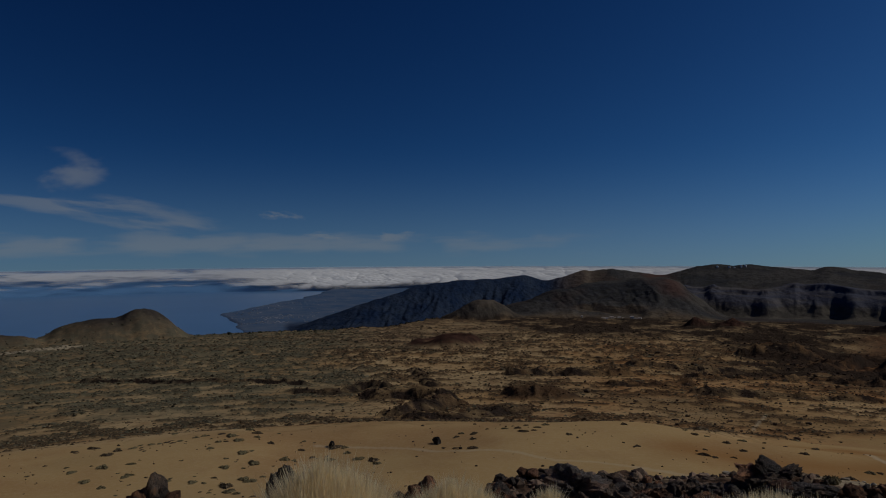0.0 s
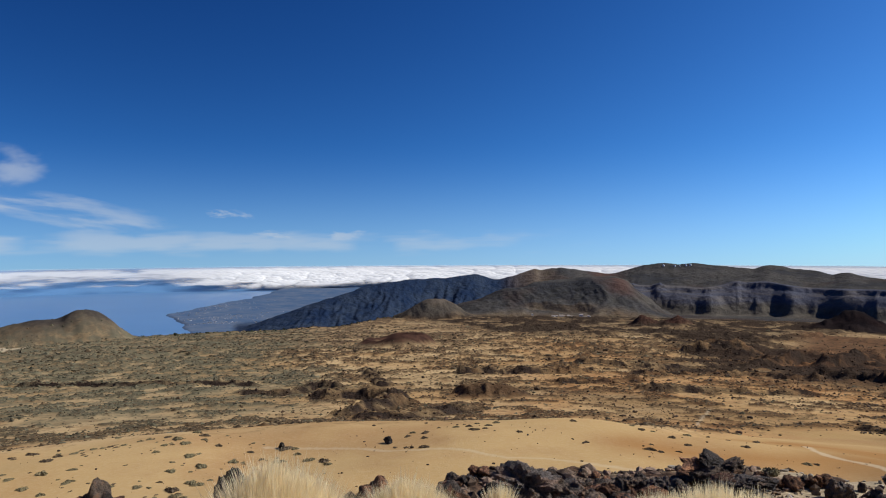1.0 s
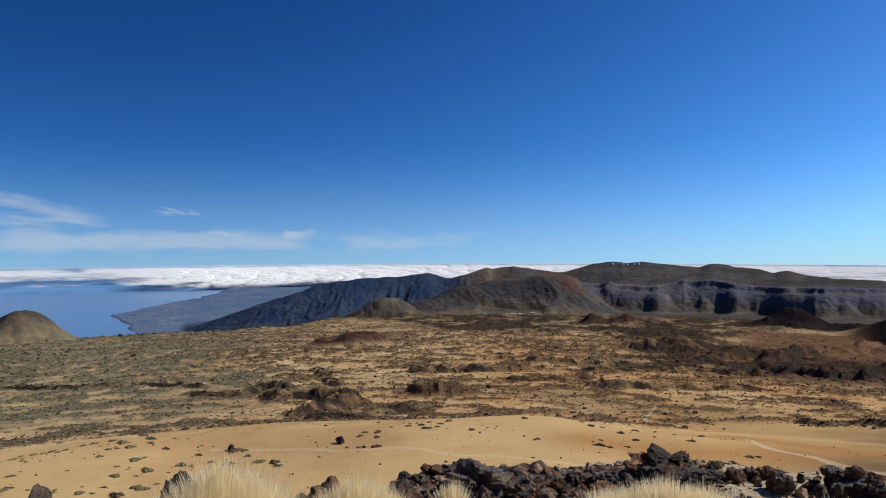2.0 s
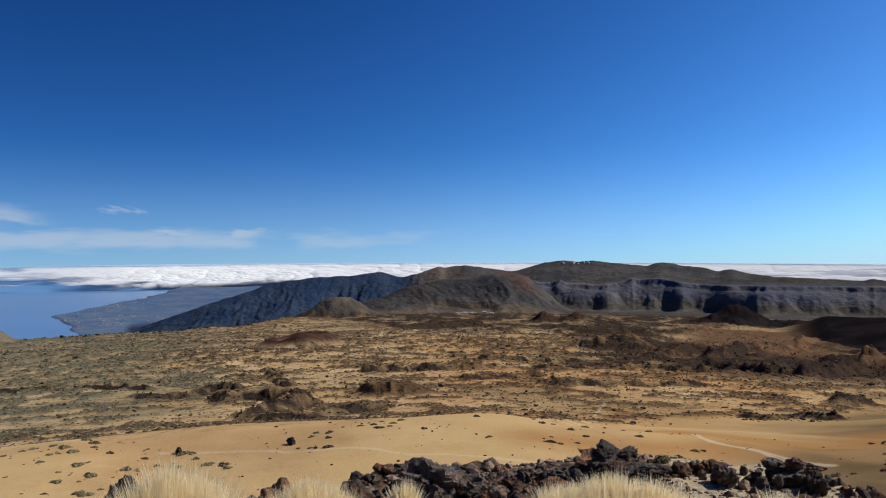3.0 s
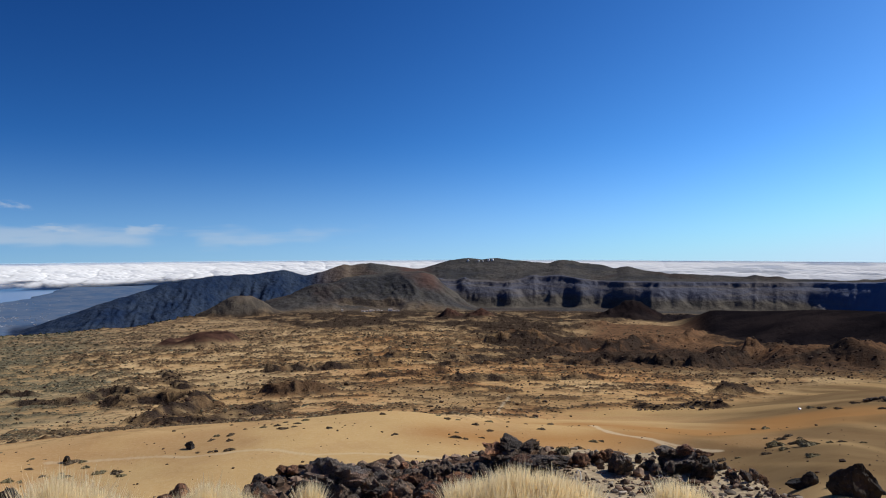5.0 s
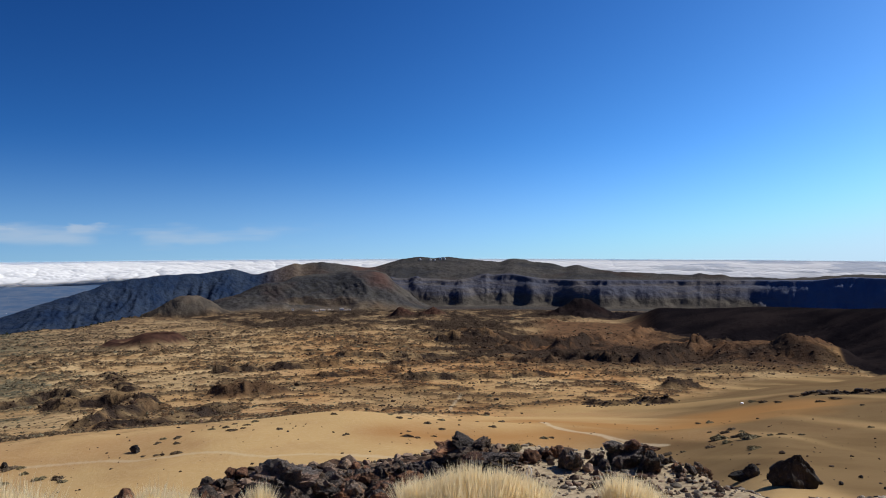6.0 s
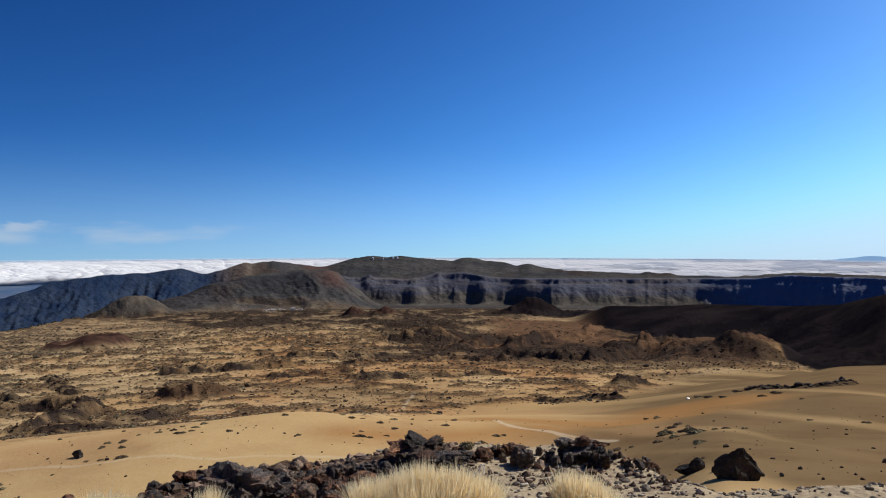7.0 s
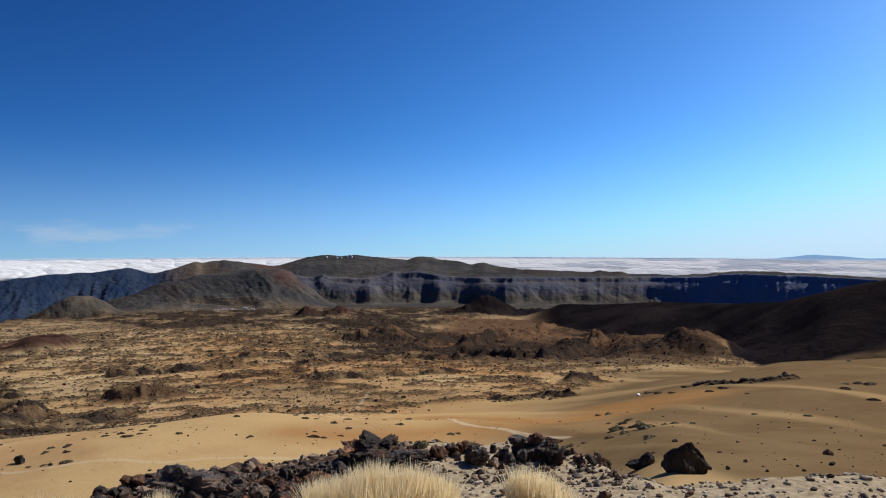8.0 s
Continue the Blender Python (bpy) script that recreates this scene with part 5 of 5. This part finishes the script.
def tufts(name, x, y, size, flat, mat, seed, label):
    """Very small shrubs: irregular six-sided heaps in one mesh."""
    g = np.random.default_rng(seed)
    n = len(x)
    z = relief(x, y)[0]
    th = np.arange(6) * np.pi / 3 + g.uniform(0, 6.28, n)[:, None]
    rad = size[:, None] * g.uniform(0.55, 1.3, (n, 6))
    ring = np.stack([x[:, None] + 1.25 * rad * np.cos(th), y[:, None] + 0.8 * rad * np.sin(th), z[:, None] + size[:, None] * flat * g.uniform(-0.5, 0.35, (n, 6))], -1)
    tip = np.stack([x + size * g.uniform(-0.5, 0.5, n), y + size * g.uniform(-0.4, 0.4, n), z + size * flat * g.uniform(0.7, 1.5, n)], -1)
    V = np.concatenate([ring, tip[:, None]], 1).reshape(-1, 3)
    fan = np.array([(i, (i + 1) % 6, 6) for i in range(6)])
    F = (np.arange(n)[:, None, None] * 7 + fan[None]).reshape(-1, 3)
    return tagged(new(name, mesh_from(name, V, F, mat, False)), label, "scrub", kind="stuff")


N = 130000
x, y = sector(N, -34, 63, 140, 1700, g)
_, c = relief(x, y)
r, a = np.hypot(x, y), np.degrees(np.arctan2(x, y))
want = (0.15 + 0.85 * c["brush"]) * (1 - c["sandy"]) * (1 - 0.9 * c["lava"]) * (1 - 0.6 * c["rust"]) * (1 - c["cinder"]) * (1 - ease(0.0, 0.05, c["flank"]))
keep = (g.random(N) < want * 0.75) & (r < along(EDGE, np.clip(a, -40, 75)) - 20)
x, y, r, leaf = x[keep], y[keep], r[keep], g.random(keep.sum()) < 0.12 + 0.6 * c["green"][keep]
size = (0.18 + g.gamma(1.6, 0.16, len(x))) * np.clip(r / 380, 0.7, 3.0)
tufts("grey_green_tufts", x[leaf], y[leaf], size[leaf], 0.6, GREY_GREEN, 41, "tiny grey-green tufts all over the plain")
tufts("brown_tufts", x[~leaf], y[~leaf], size[~leaf], 0.6, SCRUB, 42, "tiny brown tufts and stones all over the plain")


# ---------------------------------------------------------------- single shrubs on the sand
def shrub_mesh(seed, mat):
    """A low cushion: an uneven mound under many short leaves and twigs."""
    g = np.random.default_rng(seed)
    n = 420
    th, ph = g.uniform(0, 2 * np.pi, n), np.arccos(g.uniform(0.0, 1.0, n))
    lump = 1 + 0.2 * np.sin(3 * th + seed) + 0.12 * np.sin(5 * th + 2 * seed)
    rad = g.uniform(0.82, 1.0, n) * lump
    p = np.stack([rad * np.sin(ph) * np.cos(th), rad * np.sin(ph) * np.sin(th), 0.6 * rad * np.cos(ph)], 1)
    d = p / np.linalg.norm(p, axis=1)[:, None] + g.normal(0, 0.5, (n, 3))
    side = np.cross(d, g.normal(0, 1, (n, 3)))
    side /= np.linalg.norm(side, axis=1)[:, None]
    w = g.uniform(0.04, 0.085, n)[:, None]
    V = np.stack([p - side * w - 0.06 * d, p + side * w - 0.06 * d, p + 0.07 * d], 1).reshape(-1, 3)
    # mound
    ct, cp = np.meshgrid(np.linspace(0, 2 * np.pi, 14, endpoint=False), np.linspace(0.12, 1.6, 6))
    lump = 0.86 * (1 + 0.2 * np.sin(3 * ct + seed) + 0.12 * np.sin(5 * ct + 2 * seed)) * g.uniform(0.9, 1.06, ct.shape)
    M = np.stack([lump * np.sin(cp) * np.cos(ct), lump * np.sin(cp) * np.sin(ct), 0.6 * lump * np.cos(cp)], -1).reshape(-1, 3)
    q = grid_faces(6, 14, True)
    T = np.concatenate([q[:, [0, 2, 1]], q[:, [0, 3, 2]]]) + 3 * n
    return mesh_from("shrub", np.concatenate([V, M]), np.concatenate([np.arange(3 * n).reshape(-1, 3), T]), mat, False)


SHRUB = plain_material("cushion_shrub", (0.15, 0.13, 0.072), (0.25, 0.21, 0.12), 3.0, 0.95, 0.02, 0.5, 4, 0.4)
DUSKY = plain_material("dark_shrub", (0.08, 0.06, 0.04), (0.15, 0.11, 0.07), 3.0, 0.95, 0.02, 0.5, 4, 0.4)
SHRUBS = [shrub_mesh(70 + i, SHRUB) for i in range(3)]
DARKS = [shrub_mesh(80 + i, DUSKY) for i in range(3)]
NORTH_SHRUBS = [(-21.8, 126), (-21.2, 125.5), (-20.7, 126), (-19.8, 125.3), (-18.7, 127.1), (-18.1, 127.7), (-16.9, 127.9), (-16.2, 124.8), (-15.7, 120.1), (-17.1, 120.3), (-17.7, 115.8),
                (-24, 122.1), (-24.7, 118.6), (-23, 123.5), (-20.2, 136), (-14.8, 131.9), (-14.3, 127.2), (-14.3, 123.1), (-13.3, 118.1), (-12.3, 108.9), (-14.6, 106.4), (-15.4, 111.9),
                (-16.7, 104.9), (-15.3, 98.1), (-14.8, 96.9), (-16.4, 92.4), (-15.8, 91), (-16.6, 95.5), (-19, 98.8), (-23.6, 105), (-23.3, 105.7), (-25, 111.2), (-23.1, 111.2), (-27, 110.8),
                (-26.2, 105), (-25.1, 101.4), (-26.8, 128.4), (-25.6, 130.6), (-8.4, 114.3), (-7.7, 113.7), (-7.5, 110.6), (-8.9, 107.3), (-6.6, 105.9), (-5.2, 101.3), (-5.5, 104.1)]
MIDDLE_SHRUBS = [(-10.2, 109.7), (-11, 114.2), (-12.4, 109), (1, 112.4), (1.4, 115.1), (2.3, 113.2), (2.4, 114.2), (2.3, 109.7), (0, 106.3), (0.9, 105.1), (2.3, 103.7), (3.4, 118.6),
                 (4.8, 117.4), (5.4, 121), (5.8, 117.2), (6.4, 120.9), (7.3, 117.6), (7, 114.4), (6.2, 113.2), (7.9, 120.9), (9.7, 111.7), (14.8, 107.3), (13.8, 122.5), (18.2, 124.2),
                 (18.9, 121.4), (19.7, 121.7), (21.1, 118.5), (22.2, 114.3), (19.6, 110.8), (19.5, 106.7), (20.3, 106.2), (21.6, 108.5), (22.2, 123.5), (26.2, 118), (26.9, 133.6), (30.8, 114.3), (30.2, 113.4), (29, 107.4)]
EAST_SHRUBS = [(41.6, 140.1), (42.4, 138.4), (42.4, 117), (43.5, 114.8), (43.9, 117.6), (44.6, 114.1), (43.1, 108.8), (43.6, 102.6), (44.2, 108.3), (44.8, 108.5), (45.1, 103.3), (45.6, 104.1),
               (46.5, 104.8), (47.2, 105.2), (48.5, 105.7), (45.4, 90), (42.4, 101), (39.5, 102.3), (40.6, 102), (52.7, 120.5), (56.2, 117.1), (52.2, 144.7), (60.1, 141.5), (58.7, 245.3), (59.2, 172.9),
               (58.5, 171.3), (59.9, 171.3), (58.5, 158.1), (48, 176.8), (47, 163.6), (46, 172.9), (45.3, 183.1), (50.6, 162.8), (49.6, 157.4)]
STRAY_SHRUBS = [(dice.uniform(-30, -9), dice.uniform(88, 131)) for _ in range(70)]
for spots, share, wide in ((STRAY_SHRUBS, 0.5, 0.3), (NORTH_SHRUBS, 0.75, 0.62), (MIDDLE_SHRUBS, 0.15, 0.48), (EAST_SHRUBS, 0.45, 0.6)):
    for a, d in spots:
        olive = dice.random() < share
        ob = new("shrub", dice.choice(SHRUBS if olive else DARKS))
        x, y = plan(a, d)
        k = wide * dice.uniform(0.65, 1.35) * (1 + 0.3 * (d > 150))
        if (a, d) in ((43.1, 108.8), (45.1, 103.3)):
            k = 1.2
        ob.matrix_basis = Matrix.LocRotScale((x, y, ground_at(x, y) - 0.05), Euler((0, 0, dice.uniform(0, 6.28))), (k * dice.uniform(1.0, 1.6), k, k * 0.8))
        tagged(ob, "low olive cushion shrub on open sand" if olive else "small dark dry shrub on open sand", "shrub", "shrubs on the sand")
ob = new("shrub", SHRUBS[0])
x, y = plan(27.9, 7.2)
ob.matrix_basis = Matrix.LocRotScale((x, y, ground_at(x, y) + 0.06), None, (0.07, 0.07, 0.09))
tagged(ob, "small yellow-green shrub among lava blocks", "shrub")


# ---------------------------------------------------------------- far buildings
def box(bm, x0, x1, y0, y1, z0, z1):
    bmesh.ops.create_cube(bm, size=1.0, matrix=Matrix.Translation(((x0 + x1) / 2, (y0 + y1) / 2, (z0 + z1) / 2)) @ Matrix.Diagonal((x1 - x0, y1 - y0, z1 - z0, 1)))


def part(name, bm, mat, parent, label=""):
    me = bpy.data.meshes.new(name)
    bm.to_mesh(me)
    bm.free()
    me.materials.append(mat)
    ob = new(name, me)
    ob.parent = parent
    return tagged(ob, label)


PLASTER = plain_material("white_plaster", (0.72, 0.70, 0.66), (0.82, 0.80, 0.77), 0.5, 0.85, 0.02)
TILES = plain_material("roof_tiles", (0.40, 0.33, 0.29), (0.52, 0.45, 0.40), 0.6, 0.85, 0.05)
GLASS = plain_material("dark_window", (0.03, 0.035, 0.045), (0.05, 0.055, 0.065), 1.0, 0.2, 0.0)
METAL = plain_material("white_metal", (0.90, 0.91, 0.92), (0.95, 0.95, 0.95), 0.5, 0.4, 0.01)


def house(x, y, long, deep, tall, turn, label):
    root = new("house")
    root.matrix_basis = pose(x, y, ground_at(x, y) - 0.5, 0, 0, turn)
    bm = bmesh.new()
    box(bm, -long / 2, long / 2, -deep / 2, deep / 2, 0, tall)
    part("wall", bm, PLASTER, root)
    bm = bmesh.new()
    over = 0.6
    v = [bm.verts.new(p) for p in ((-long / 2 - over, -deep / 2 - over, tall), (long / 2 + over, -deep / 2 - over, tall), (long / 2 + over, deep / 2 + over, tall), (-long / 2 - over, deep / 2 + over, tall),
                                   (-long / 2 - over, 0, tall + deep * 0.28), (long / 2 + over, 0, tall + deep * 0.28))]
    for f in ((0, 1, 5, 4), (2, 3, 4, 5), (1, 2, 5), (3, 0, 4), (3, 2, 1, 0)):
        bm.faces.new([v[i] for i in f])
    part("roof", bm, TILES, root, "pale weathered tiled roof")
    for i in range(max(2, int(long // 5))):
        bm = bmesh.new()
        wx = -long / 2 + (i + 0.5) * long / max(2, int(long // 5))
        box(bm, wx - 0.7, wx + 0.7, -deep / 2 - 0.04, -deep / 2 + 0.1, tall * 0.4, tall * 0.78)
        part("window", bm, GLASS, root)
    return tagged(root, label, "house", "houses of the far village")


for i, (a, d, w) in enumerate(((12.35, 2540, 13), (12.62, 2530, 9), (12.95, 2540, 16), (13.2, 2550, 9), (13.5, 2560, 12), (14.45, 2545, 15), (14.75, 2530, 10), (15.02, 2520, 12), (10.72, 2560, 7), (13.8, 2530, 8))):
    x, y = plan(a, d)
    x, y = x * 0.918, y * 0.918
    house(x, y, 0.8 * w, 0.48 * w, 3.6 + (i % 3) * 1.2, -a + (i * 37) % 50 - 25, "long white-walled house of a far village" if w > 12 else "small white-walled house of a far village")


def observatory(az, dist, wide, tall, label):
    root = new("observatory")
    x, y = plan(az, dist)
    wide = 0.75 * wide
    root.matrix_basis = pose(x, y, ground_at(x, y) - 2)
    bm = bmesh.new()
    bmesh.ops.create_cone(bm, cap_ends=True, segments=24, radius1=wide * 0.52, radius2=wide * 0.52, depth=tall + 2, matrix=Matrix.Translation((0, 0, tall / 2 + 1)))
    part("wall", bm, METAL, root)
    bm = bmesh.new()
    bmesh.ops.create_uvsphere(bm, u_segments=20, v_segments=12, radius=wide * 0.56, matrix=Matrix.Translation((0, 0, tall + 2)))
    part("dome", bm, METAL, root, "white rounded dome")
    bm = bmesh.new()
    box(bm, -wide * 0.09, wide * 0.09, -wide * 0.58, -wide * 0.2, tall + 2, tall + 2 + wide * 0.4)
    part("shutter", bm, PLASTER, root, "pale shutter of the dome")
    return tagged(root, label, "observatory", "observatory on the ridge")


observatory(20.55, 3200, 11, 2.5, "small white observatory dome on the ridge")
observatory(21.35, 3200, 10, 2, "small white observatory dome on the ridge")
observatory(21.7, 3200, 8, 2, "low white observatory dome on the ridge")
observatory(22.15, 3200, 9, 6, "tall white observatory tower on the ridge")
observatory(22.45, 3200, 12, 2.5, "white observatory dome on the ridge")

# town on the coast, far too small to count
TOWN = plain_material("town_walls", (0.24, 0.25, 0.28), (0.55, 0.54, 0.53), 0.03, 0.9, 0.02, 0.3, 4, 0.4)
g = np.random.default_rng(51)
n = 900
a = np.radians(-13.6 + 2.4 * g.normal(0, 0.8, n))
r = 2600 + 1500 * g.random(n) ** 1.3
x, y = r * np.sin(a), r * np.cos(a)
z, c = relief(x, y)
ok = (z > SEA + 0.5) & (fbm(x, y, 90, 3, shift=2.0) > -0.05) & (c["valley"] > 0.5)
x, y, z = x[ok], y[ok], z[ok]
w, h, d = g.uniform(0.9, 2.6, len(x)), g.uniform(0.8, 2.2, len(x)), g.uniform(0.9, 2.6, len(x))
cube = np.array([(i, j, k) for k in (0, 1) for i, j in ((-1, -1), (1, -1), (1, 1), (-1, 1))], float)
V = np.stack([x[:, None] + cube[:, 0] * w[:, None], y[:, None] + cube[:, 1] * d[:, None], z[:, None] - 0.5 + cube[:, 2] * h[:, None]], -1)
quads = np.array([(0, 1, 5, 4), (1, 2, 6, 5), (2, 3, 7, 6), (3, 0, 4, 7), (4, 5, 6, 7)])
F = (np.arange(len(x))[:, None, None] * 8 + quads[None]).reshape(-1, 4)
tagged(new("coastal_town", mesh_from("coastal_town", V.reshape(-1, 3), F, TOWN, False)), "scattered white houses of a far coastal town", "town", kind="stuff")
